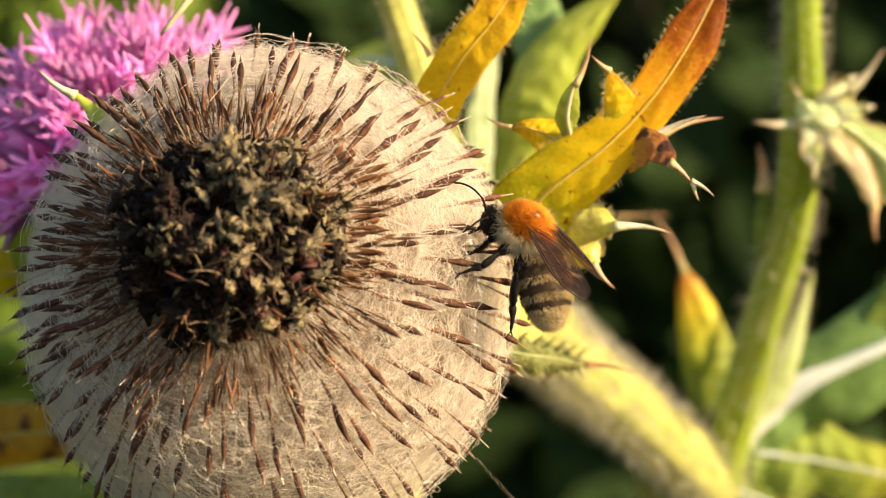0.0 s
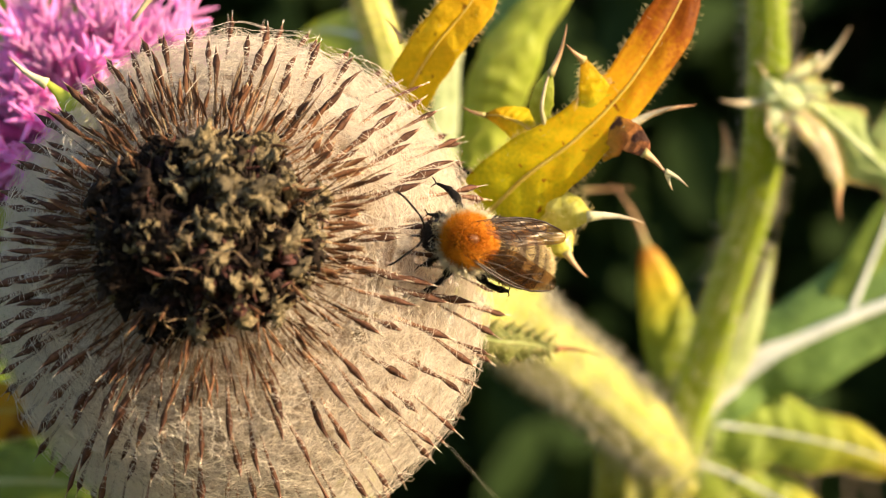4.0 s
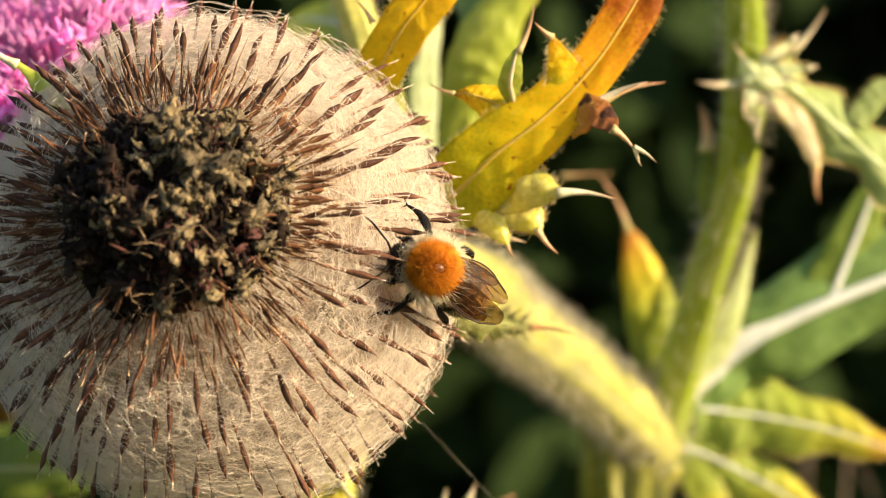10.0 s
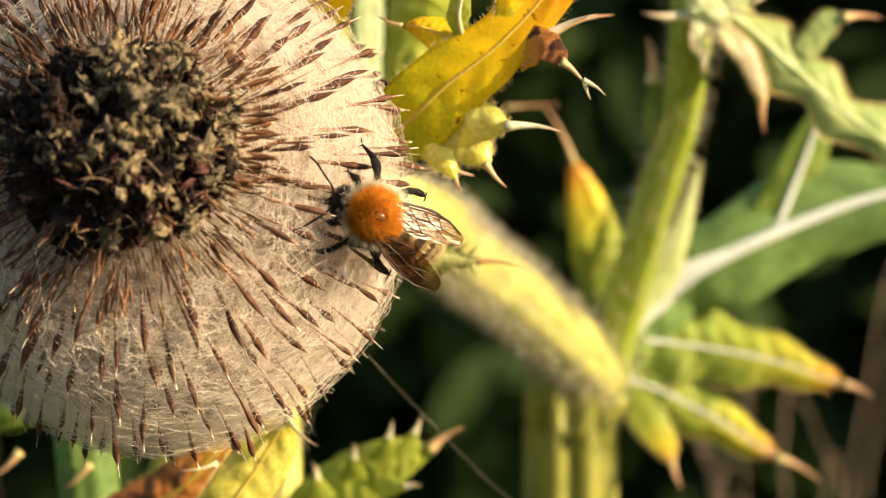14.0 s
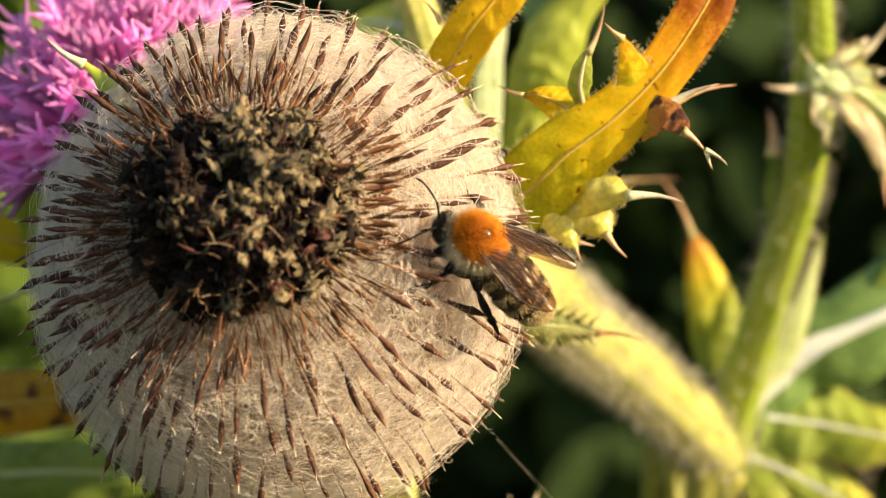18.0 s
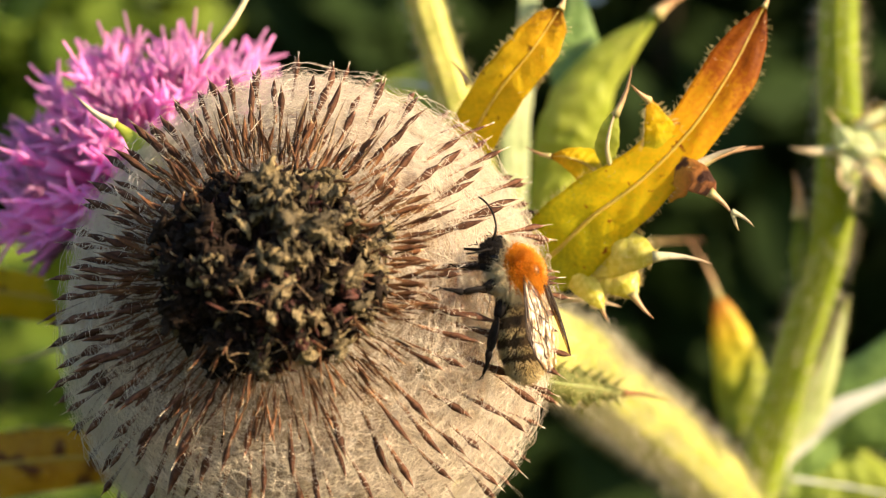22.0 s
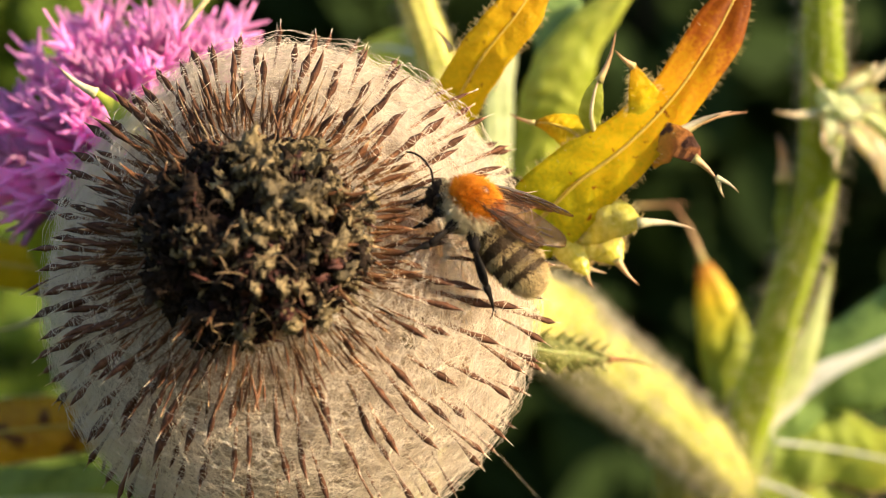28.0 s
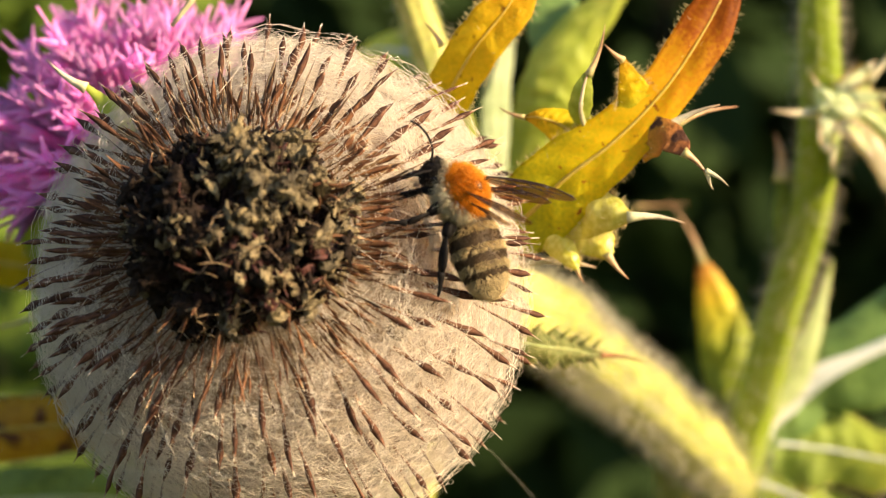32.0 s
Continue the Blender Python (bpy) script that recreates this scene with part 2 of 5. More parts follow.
M_GOLD = surface("golden leaf", (0.86, 0.86, 0.8), (1.1, 1.1, 1.1), 0.0035, 0.5, 0.6, thin=0.48, depth=0.0005, spots=((0.34, 0.15, 0.015), 0.0014, 0.66), ramp=[(0.0, (0.58, 0.58, 0.03)), (0.4, (0.84, 0.62, 0.015)), (0.88, (0.80, 0.48, 0.015)), (1.0, (0.30, 0.11, 0.01))], spec=0.15)
M_RUST = surface("rusty leaf", (0.6, 0.6, 0.6), (1.2, 1.2, 1.2), 0.003, 0.6, 0.7, thin=0.2, depth=0.0005, spots=((0.07, 0.025, 0.01), 0.0022, 0.52), ramp=[(0.0, (0.62, 0.34, 0.02)), (0.35, (0.46, 0.17, 0.03)), (1.0, (0.24, 0.075, 0.025))])
M_BLOTCH = surface("blotched leaf", (0.62, 0.32, 0.012), (0.86, 0.52, 0.02), 0.005, 0.55, 0.6, thin=0.4, depth=0.0005, spots=((0.20, 0.075, 0.015), 0.0035, 0.54))
M_GREEN = surface("thistle leaf", (0.16, 0.24, 0.03), (0.32, 0.42, 0.07), 0.006, 0.5, 0.5, thin=0.42, depth=0.0005)
M_DEEP = surface("deep green leaf", (0.11, 0.20, 0.045), (0.22, 0.34, 0.09), 0.008, 0.5, 0.5, thin=0.25, depth=0.0005)
M_TIPPED = surface("gold tipped leaf", (0.8, 0.8, 0.8), (1.1, 1.1, 1.1), 0.005, 0.5, 0.5, thin=0.42, ramp=[(0.0, (0.20, 0.28, 0.04)), (0.45, (0.42, 0.48, 0.05)), (0.75, (0.80, 0.66, 0.05)), (0.9, (0.78, 0.44, 0.05)), (1.0, (0.60, 0.24, 0.06))])
M_LEMON = surface("lemon lobe", (0.66, 0.60, 0.05), (0.92, 0.86, 0.24), 0.004, 0.22, 0.6, thin=0.42, depth=0.0005, spec=0.6)
M_LIME = surface("lime leaf", (0.46, 0.54, 0.06), (0.66, 0.70, 0.14), 0.006, 0.45, 0.35, thin=0.55, depth=0.0004)
M_TIPLIME = surface("lime leaf lobe with gold tip", (0.82, 0.82, 0.8), (1.12, 1.12, 1.1), 0.004, 0.5, 0.6, thin=0.42, depth=0.0005, ramp=[(0.0, (0.36, 0.48, 0.10)), (0.5, (0.46, 0.54, 0.07)), (0.8, (0.66, 0.60, 0.05)), (0.92, (0.80, 0.50, 0.04)), (1.0, (0.60, 0.26, 0.06))])
M_TWIG = surface("dead stem", (0.10, 0.07, 0.045), (0.28, 0.20, 0.13), 0.004, 0.8, 0.3)
M_RIB = surface("leaf rib", (0.66, 0.49, 0.06), (0.78, 0.62, 0.14), 0.003, 0.5, 0.4, thin=0.4)
M_PALE = surface("pale leaf underside", (0.56, 0.64, 0.20), (0.80, 0.86, 0.50), 0.004, 0.5, 0.3, thin=0.4)
M_WHITERIB = surface("white felted rib", (0.70, 0.73, 0.66), (0.88, 0.89, 0.82), 0.004, 0.6, 0.4, thin=0.1, sheen=0.2)
M_FELT = surface("pale green felt", (0.52, 0.60, 0.22), (0.86, 0.90, 0.58), 0.003, 0.7, 0.4, thin=0.35, sheen=0.2)
M_PIT = surface("olive brown wool", (0.05, 0.034, 0.010), (0.19, 0.125, 0.032), 0.0009, 0.6, 0.6)
M_CHAFF = surface("chaff", (0.20, 0.105, 0.045), (0.56, 0.38, 0.19), 0.0015, 0.6, 0.3, vary=0.6)
M_MOSS = surface("olive hairy leaf", (0.085, 0.11, 0.02), (0.28, 0.28, 0.07), 0.0010, 0.6, 0.8, thin=0.15, depth=0.0004)
M_SAGE = surface("sage green leaf", (0.28, 0.38, 0.10), (0.52, 0.60, 0.22), 0.004, 0.5, 0.4, thin=0.4, depth=0.0004)
M_MILK = surface("milky felted leaf", (0.46, 0.56, 0.26), (0.68, 0.75, 0.46), 0.005, 0.7, 0.3, thin=0.35, sheen=0.2)
M_STALK = surface("thistle stalk", (0.20, 0.28, 0.018), (0.36, 0.45, 0.04), 0.006, 0.5, 0.4, stretch=(3, 3, 0.5), depth=0.0006, thin=0.12)
M_OLIVE = surface("olive stalk", (0.12, 0.15, 0.02), (0.42, 0.38, 0.05), 0.006, 0.5, 0.5, stretch=(3, 3, 0.5), depth=0.0006)
M_GOLDSTALK = surface("yellow stalk", (0.27, 0.30, 0.045), (0.68, 0.65, 0.17), 0.006, 0.55, 0.4, depth=0.0004, thin=0.1)
M_SPINE = surface("spine", *W2, 0.002, 0.4, 0.2, thin=0.1, ramp=[(0.0, (0.66, 0.58, 0.22)), (0.4, (0.62, 0.38, 0.18)), (1.0, (0.52, 0.27, 0.14))])
M_PALESPINE = surface("pale spine", *W2, 0.002, 0.4, 0.2, thin=0.1, ramp=[(0.0, (0.70, 0.68, 0.36)), (0.5, (0.80, 0.70, 0.46)), (1.0, (0.62, 0.42, 0.24))])
M_FUZZ = surface("leaf hair", (0.88, 0.72, 0.30), (0.95, 0.86, 0.56), 0.002, 0.5, 0, thin=0.55)
M_COB = surface("cobweb hair", (0.68, 0.62, 0.46), (0.88, 0.84, 0.68), 0.002, 0.5, 0, thin=0.5)
M_STRAW = surface("straw", (0.50, 0.40, 0.20), (0.70, 0.60, 0.36), 0.003, 0.5, 0.3)
M_SOIL = surface("soil and litter", (0.020, 0.016, 0.010), (0.05, 0.042, 0.022), 0.05, 0.95, 0.8, depth=0.02, spec=0.1)
# leaf green taken nearly to black, so the colour itself holds deep shade
M_HEDGE_SHADE = surface("hedge leaf darkened for shade", (0.014, 0.028, 0.007), (0.030, 0.056, 0.013), 0.05, 0.8, 0.2, thin=0.12, spec=0.1)
M_WEED = surface("weed leaf", (0.08, 0.145, 0.016), (0.20, 0.28, 0.032), 0.03, 0.5, 0.2, thin=0.3)
M_BLACK = surface("bee cuticle", (0.008, 0.007, 0.007), (0.02, 0.017, 0.015), 0.0006, 0.55, 0.4, depth=0.00005, spec=0.05)
M_EYE = surface("bee eye", (0.006, 0.005, 0.005), (0.012, 0.01, 0.01), 0.0004, 0.18, 0.2, depth=0.00002)
M_SHINE = surface("polished cuticle", (0.10, 0.035, 0.012), (0.18, 0.07, 0.02), 0.0006, 0.14, 0.1, depth=0.00002)
M_ORANGE = surface("orange fur", (0.42, 0.12, 0.005), (0.86, 0.36, 0.022), 0.0012, 0.6, 0, thin=0.25, spec=0.2)
M_CREAM = surface("cream fur", (0.74, 0.62, 0.38), (0.90, 0.82, 0.60), 0.0008, 0.6, 0, thin=0.3, spec=0.2)
M_DARKFUR = surface("dark fur", (0.012, 0.009, 0.007), (0.05, 0.035, 0.02), 0.0008, 0.6, 0, spec=0.2)
M_BROWNFUR = surface("brown fur", (0.045, 0.028, 0.014), (0.125, 0.08, 0.04), 0.0008, 0.6, 0, thin=0.1, spec=0.2)
M_BUFF = surface("buff fur", (0.64, 0.48, 0.22), (0.88, 0.72, 0.40), 0.0008, 0.6, 0, thin=0.25, spec=0.2)
M_VEIN = surface("wing vein", (0.02, 0.010, 0.005), (0.045, 0.022, 0.010), 0.0006, 0.4, 0)


def wing_film():
    m = bpy.data.materials.new("wing film")
    m.use_nodes = True
    n, ln = m.node_tree.nodes, m.node_tree.links.new
    clear, gloss, tint, mix, mix2 = (n.new(k) for k in ("ShaderNodeBsdfTransparent", "ShaderNodeBsdfGlossy", "ShaderNodeBsdfDiffuse", "ShaderNodeMixShader", "ShaderNodeMixShader"))
    clear.inputs[0].default_value = (0.74, 0.62, 0.48, 1)
    tint.inputs[0].default_value = (0.05, 0.026, 0.012, 1)
    gloss.inputs[0].default_value, gloss.inputs["Roughness"].default_value = (0.9, 0.84, 0.75, 1), 0.3
    wave, bp, co = n.new("ShaderNodeTexNoise"), n.new("ShaderNodeBump"), n.new("ShaderNodeTexCoord")
    wave.inputs["Scale"].default_value = 1.0
    grain = n.new("ShaderNodeMapping")
    grain.inputs["Scale"].default_value = (260, 1300, 260)
    ln(co.outputs["Object"], grain.inputs["Vector"])
    ln(grain.outputs[0], wave.inputs["Vector"])
    ln(wave.outputs[0], bp.inputs["Height"])
    bp.inputs["Strength"].default_value, bp.inputs["Distance"].default_value = 0.9, 0.0004
    ln(bp.outputs[0], gloss.inputs["Normal"])
    mix.inputs[0].default_value = 0.14
    ln(clear.outputs[0], mix.inputs[1])
    ln(tint.outputs[0], mix.inputs[2])
    mix2.inputs[0].default_value = 0.026
    ln(mix.outputs[0], mix2.inputs[1])
    ln(gloss.outputs[0], mix2.inputs[2])
    ln(mix2.outputs[0], n["Material Output"].inputs["Surface"])
    return m


M_WING = wing_film()

# ---- ground and backdrop of plants ----
random.seed(5)


def ground():
    s = Shape()
    n, size = 60, 60.0
    for j in range(n + 1):
        for i in range(n + 1):
            x, y = ((2 * i / n - 1) ** 3) * size, ((2 * j / n - 1) ** 3) * size
            s.v.append(Vector((x, y, 0.03 * noise.noise(Vector((x * 2, y * 2, 0))))))
            s.uv.append((i / n, j / n))
    for j in range(n):
        for i in range(n):
            a = j * (n + 1) + i
            s.f.append((a, a + 1, a + n + 2, a + n + 1))
    tagged(new("ground", s.mesh("ground", M_SOIL)), "dark earth with plant litter under the thistles", "ground", kind="structure")


def leaf_card(s, c, d, up, length, width):
    """A small folded leaf with a pointed end."""
    d.normalize()
    side = d.cross(up).normalized()
    nrm = side.cross(d)
    start = len(s.v)
    for u, w, h in ((0, 0.05, 0), (0.3, 0.8, 0.06), (0.6, 0.9, 0.05), (0.85, 0.5, -0.02), (1, 0.0, -0.10)):
        for k in (-1, 0, 1):
            s.v.append(c + d * u * length + side * k * w * width / 2 + nrm * (h * length + abs(k) * 0.12 * width))
            s.uv.append((u, (k + 1) / 2))
    for r in range(4):
        for k in range(2):
            a = start + r * 3 + k
            s.f.append((a, a + 1, a + 4, a + 3))


def bush(name, label, centre, half, count, length, material, stems=14, girth=0.008, bark=M_SOIL, group=""):
    """A dense shrub of small leaves on thin stems."""
    ob = thing(name, (centre[0], centre[1], 0), label, "shrub")
    s = Shape()
    for _ in range(stems):
        x, y = rnd(-1, 1) * half[0] * 0.8, rnd(-1, 1) * half[1] * 0.8
        top = Vector((centre[0] + x * 1.1, centre[1] + y, centre[2] + half[2] * rnd(0.5, 0.95)))
        foot = Vector((centre[0] + x, centre[1] + y, -0.03))
        w = Shape().tube(smooth([foot, foot.lerp(top, 0.5) + Vector((rnd(-1, 1), rnd(-1, 1), 0)) * 0.04, top], 8), [girth * (1 - 0.09 * i) for i in range(8)], 5)
        part("stem", w, bark, ob)
    for _ in range(count):
        p = rvec() * (random.random() ** 0.35)
        c = Vector((centre[0] + p.x * half[0] * 1.3, centre[1] + p.y * half[1], centre[2] + p.z * half[2]))
        k = length * rnd(0.6, 1.3)
        leaf_card(s, c, rvec() + Vector((0, 0, -0.2)), rvec(), k, k * 0.55)
    tagged(part("foliage", s, material, ob), kind="stuff")
    return tagged(ob, group=group)


ground()
# backdrop hedge; its shade is mostly in the leaf colour
bush("hedge", "dense hedge with deep shade put into its dark green leaves", (0.0, 1.45, 0.85), (1.1, 0.40, 1.1), 14000, 0.1, M_HEDGE_SHADE)
# added out of view on the right to keep sun off the hedge
bush("shrub", "unseen dark leafy shrub added to shade the hedge", (2.1, 1.15, 0.95), (0.55, 0.9, 1.1), 6000, 0.09, M_HEDGE_SHADE)

for c, h, n, k in (((-0.132, 0.42, 0.968), (0.030, 0.05, 0.035), 190, 0.032), ((-0.135, 0.40, 0.862), (0.035, 0.05, 0.05), 60, 0.035)):
    bush("weed", "leafy green weed in the sun behind the thistles", c, h, n, k, M_WEED, 2, 0.0015, M_SOIL, "weeds behind the thistles")

# rough grass over the ground, below the view, added for its green bounce light
M_GRASS = surface("rough grass", (0.05, 0.10, 0.016), (0.16, 0.21, 0.05), 0.08, 0.6, 0, thin=0.3)
random.seed(8)
meadow = Shape()
for _ in range(16000):
    r, a = 3.2 * math.sqrt(random.random()), rnd(0, 2 * math.pi)
    c = Vector((r * math.cos(a), r * math.sin(a) + 0.2, -0.02))
    k = rnd(0.10, 0.42)
    leaf_card(meadow, c, Vector((rnd(-0.5, 0.5), rnd(-0.5, 0.5), 1)), rvec(), k, 0.012)
tagged(new("grass", meadow.mesh("grass", M_GRASS)), "unseen rough green grass added to bounce light up to the thistles", "grass", kind="stuff")

# ---- leaves, stalks and spines ----
FRONT = Vector((0.0, -1.0, 0.15)).normalized()


def blade(axis, widths, face=FRONT, thick=0.35, cup=0.18, teeth=0, tooth=0.0, quilt=0.0, n=52, m=12, twist=0.0):
    """A leaf blade round an axis (mm), its half width by (u, mm), with quilted cells between side veins."""
    s, pts = Shape(), smooth([mm(p) for p in axis], n)
    top, low = [], []
    for i, p in enumerate(pts):
        u = i / (n - 1)
        t = (pts[min(i + 1, n - 1)] - pts[max(i - 1, 0)]).normalized()
        nrm = Matrix.Rotation(twist * u, 3, t) @ Vector(face)
        side = t.cross(nrm).normalized()
        nrm = side.cross(t)
        w = along(widths, u)
        for k in range(m + 1):
            v = 2 * k / m - 1
            ww = w
            if teeth:
                ww *= 1 + tooth * (abs(((u * teeth + (0.5 if v > 0 else 0)) % 1) * 2 - 1) - 0.5)
            ww *= 1 + 0.06 * noise.noise(Vector((u * 14, v * 2, axis[0][0])))
            h = cup * w * abs(v) ** 1.6
            if quilt:
                cell = abs(math.sin((u * 9 + abs(v) * 1.1) * math.pi)) * math.sin(min(abs(v) * 1.25, 1) * math.pi)
                h -= quilt * cell
            h += 0.12 * w * noise.noise(Vector((u * 7, v * 1.5, axis[0][1])))
            q = p + (side * v * ww - nrm * h) / 1000
            top.append(q)
            low.append(q - nrm * thick * (1 - 0.8 * abs(v) ** 4) / 1000)
    s.v = top + low
    s.uv = [(i // (m + 1) / (n - 1), (i % (m + 1)) / m) for i in range(n * (m + 1))] * 2
    o = n * (m + 1)
    for i in range(n - 1):
        for k in range(m):
            a = i * (m + 1) + k
            s.f.append((a, a + 1, a + m + 2, a + m + 1))
            s.f.append((o + a, o + a + m + 1, o + a + m + 2, o + a + 1))
        for a, b in ((i * (m + 1), (i + 1) * (m + 1)), ((i + 1) * (m + 1) + m, i * (m + 1) + m)):
            s.f.append((a, b, o + b, o + a))
    for r in (0, n - 1):
        for k in range(m):
            a = r * (m + 1) + k
            s.f.append((a, a + 1, o + a + 1, o + a) if r == 0 else (a + 1, a, o + a, o + a + 1))
    return s, pts


def spike(name, p, q, r, parent, material=M_SPINE, bend=0.06, label=""):
    """A stiff spine from p to q (mm), with a swollen foot."""
    p, q = mm(p), mm(q)
    d = q - p
    side = d.orthogonal() * bend
    pts = [p.lerp(q, u) + side * math.sin(u * math.pi) for u in (0, 0.12, 0.3, 0.55, 0.8, 1)]
    s = Shape().tube(pts, [r * k / 1000 for k in (1.3, 1.0, 0.75, 0.5, 0.28, 0.05)], 7)
    return part(name, s, material, parent, label)


def edge_hairs(s, n, m, count, length, radius, both=True, over=0.08):
    """Short hairs on the rim of a blade and some on its face."""
    h = Shape()
    for _ in range(count):
        i = random.randrange(1, n - 2)
        if random.random() > over:
            k = random.choice((0, m)) if both else 0
        else:
            k = random.randrange(m)
        a = s.v[i * (m + 1) + k].lerp(s.v[(i + 1) * (m + 1) + k], random.random())
        inner = s.v[i * (m + 1) + m // 2]
        out = (a - inner)
        out = out.normalized() if out.length > 1e-6 else FRONT.copy()
        d = (out * (1.0 if k in (0, m) else 0.2) + FRONT * rnd(0.0, 0.7) + rvec() * 0.45).normalized()
        h.hair(a, a + d * length / 1000 * rnd(0.5, 1.2), radius / 1000)
    return h


def leaf(parent, axis, widths, material, rib=M_RIB, rib_r=0.5, hairs=0, tip=None, tip_r=0.55, quilt=0.0, cup=0.18, teeth=0, tooth=0.0, face=FRONT, label="", twist=0.0, side_veins=0, tip_material=M_SPINE, name="leaf", hairy=0.08):
    s, pts = blade(axis, widths, face, cup=cup, quilt=quilt, teeth=teeth, tooth=tooth, twist=twist)
    ob = part(name, s, material, parent, label)
    if rib:
        r = Shape().tube([p - Vector(face) * -0.00012 for p in pts], [rib_r / 1000 * (1.1 - 0.85 * i / (len(pts) - 1)) for i in range(len(pts))], 6, flat=0.8)
        part("midrib", r, rib, ob)
        if side_veins:
            sv = Shape()
            for i in range(side_veins):
                a = int((0.08 + 0.8 * i / side_veins) * 51)
                for edge in (2, 10):
                    b = min(a + 5, 50)
                    ends = [s.v[a * 13 + 6], s.v[(a + 2) * 13 + (4 if edge == 2 else 8)], s.v[b * 13 + edge]]
                    sv.tube([p + Vector(face) * 0.0001 for p in smooth(ends, 5)], [rib_r * k / 1000 for k in (0.5, 0.4, 0.32, 0.25, 0.15)], 4)
            part("side_vein", sv, rib, ob)
    if hairs:
        tagged(part("hair", edge_hairs(s, 52, 12, hairs, 0.75, 0.022, over=hairy), M_FUZZ, ob), kind="stuff")
    if tip:
        spike("spine", axis[-1], tip, tip_r, ob, tip_material)
    return ob


def stalk_hairs(pts, radii, count, length, radius, curl=0.6):
    h = Shape()
    for _ in range(count):
        x = rnd(0, len(pts) - 1.01)
        i = int(x)
        p = pts[i].lerp(pts[i + 1], x - i)
        t = (pts[i + 1] - pts[i]).normalized()
        d = t.cross(rvec()).normalized()
        r = radii[i]
        q = p + d * r * 0.96
        k = length / 1000 * rnd(0.4, 1.3)
        e = q + (d + rvec() * curl).normalized() * k
        h.hair(q, e, radius / 1000, rvec() * k * 0.2)
    return h


def stalk(parent, axis, radii, material, hairs=0, length=1.6, name="stalk", label="", n=30, ridges=8, groove=0.08):
    pts = smooth([mm(p) for p in axis], n)
    rad = [along([(i / (len(radii) - 1), r) for i, r in enumerate(radii)], k / (n - 1)) / 1000 for k in range(n)]
    seg = 4 * ridges
    s = Shape().tube(pts, rad, seg)
    for i in range(n):
        for k in range(seg):
            j = i * seg + k
            s.v[j] = pts[i] + (s.v[j] - pts[i]) * (1 + groove * math.cos(k * 2 * math.pi / 4) + 0.05 * noise.noise(s.v[j] * 300))
    ob = part(name, s, material, parent, label)
    if hairs:
        tagged(part("hair", stalk_hairs(pts, rad, hairs, length, 0.032), M_COB, ob), kind="stuff")
    return ob


# ---- the green thistle behind ----
random.seed(11)
plant = thing("thistle_plant", mm((35, 87, -900)), "tall green thistle with spiny lobed leaves and woolly stalk", "thistle")
stalk(plant, [(33.0, 90.0, -900.0), (32.0, 88.0, -500.0), (33.8, 88.0, -61.0), (33.7, 87.0, -41.6), (38.2, 86.0, -34.2)], [7.0, 6.6, 6.0, 5.6, 4.6], M_OLIVE, 1500, 1.8, "lower_stalk", groove=0.2)
stalk(plant, [(38.2, 86.0, -35.0), (40.4, 80.0, -23.4), (43.0, 72.0, -9.8), (45.6, 64.0, 3.8), (45.6, 56.0, 17.3), (44.4, 50.0, 30.9), (44.0, 45.0, 50.9)], [3.4, 2.9, 2.7, 2.6, 2.6, 2.4, 2.2], M_STALK, 2000, 2.4, groove=0.04)
# broad leaf with a white rib
big = leaf(plant, [(38.7, 85.0, -32.5), (45.7, 84.0, -22.5), (54.4, 82.0, -16.8), (72.4, 80.0, -9.3), (86.7, 78.0, -6.1)], [(0, 2.0), (0.15, 5.0), (0.45, 6.6), (0.7, 7.4), (1, 2)], M_DEEP, M_WHITERIB, 1.5, 0, None, quilt=0.5, cup=0.3, teeth=3, tooth=0.35, label="green blade with a white felted rib")
leaf(plant, [(43.9, 85.0, -28.6), (52.6, 84.0, -29.7), (62.7, 82.0, -31.7), (71.7, 81.0, -34.8)], [(0, 5.0), (0.25, 5.6), (0.5, 4.4), (0.75, 3.0), (0.92, 1.7), (1, 0.5)], M_TIPLIME, M_WHITERIB, 0.3, 500, (75.9, 80.0, -36.6), 0.6, quilt=0.5, cup=0.25, teeth=3, tooth=0.3, name="leaf_lobe")
leaf(plant, [(40.0, 86.0, -33.5), (47.2, 85.0, -36.3), (55.1, 84.0, -40.5), (62.6, 83.0, -45.4)], [(0, 2.6), (0.3, 4.4), (0.6, 3.6), (0.9, 1.9), (1, 0.6)], M_TIPLIME, M_WHITERIB, 0.35, 500, (68.9, 82.0, -48.9), 0.6, quilt=0.5, cup=0.3, teeth=3, tooth=0.25, name="leaf_lobe")
leaf(plant, [(41.1, 85.0, -35.4), (44.0, 83.0, -39.2), (46.3, 82.0, -42.7), (47.3, 81.0, -45.3)], [(0, 1.8), (0.4, 2.6), (0.8, 1.6), (1, 0.5)], M_TIPPED, None, 0.4, 200, (48.6, 80.0, -49.2), 0.5, name="leaf_lobe")
leaf(plant, [(61.1, 82.0, -15.7), (65.0, 82.0, -6.2), (67.4, 82.0, 0.1), (68.6, 82.0, 4.0)], [(0, 4.5), (0.4, 3.6), (0.8, 2.0), (1, 0.6)], M_GREEN, M_WHITERIB, 0.5, 0, (69.1, 81.0, 9.5), 0.6, name="leaf_lobe")
leaf(plant, [(40.9, 84.0, -25.3), (37.9, 84.0, -17.4), (35.9, 83.0, -10.2), (33.6, 81.0, -3.5)], [(0, 5.2), (0.35, 4.2), (0.7, 3.0), (0.9, 1.8), (1, 0.9)], M_TIPPED, None, 0.5, 0, (28.5, 79.0, 5.4), 0.45, quilt=0.3, name="leaf_lobe")
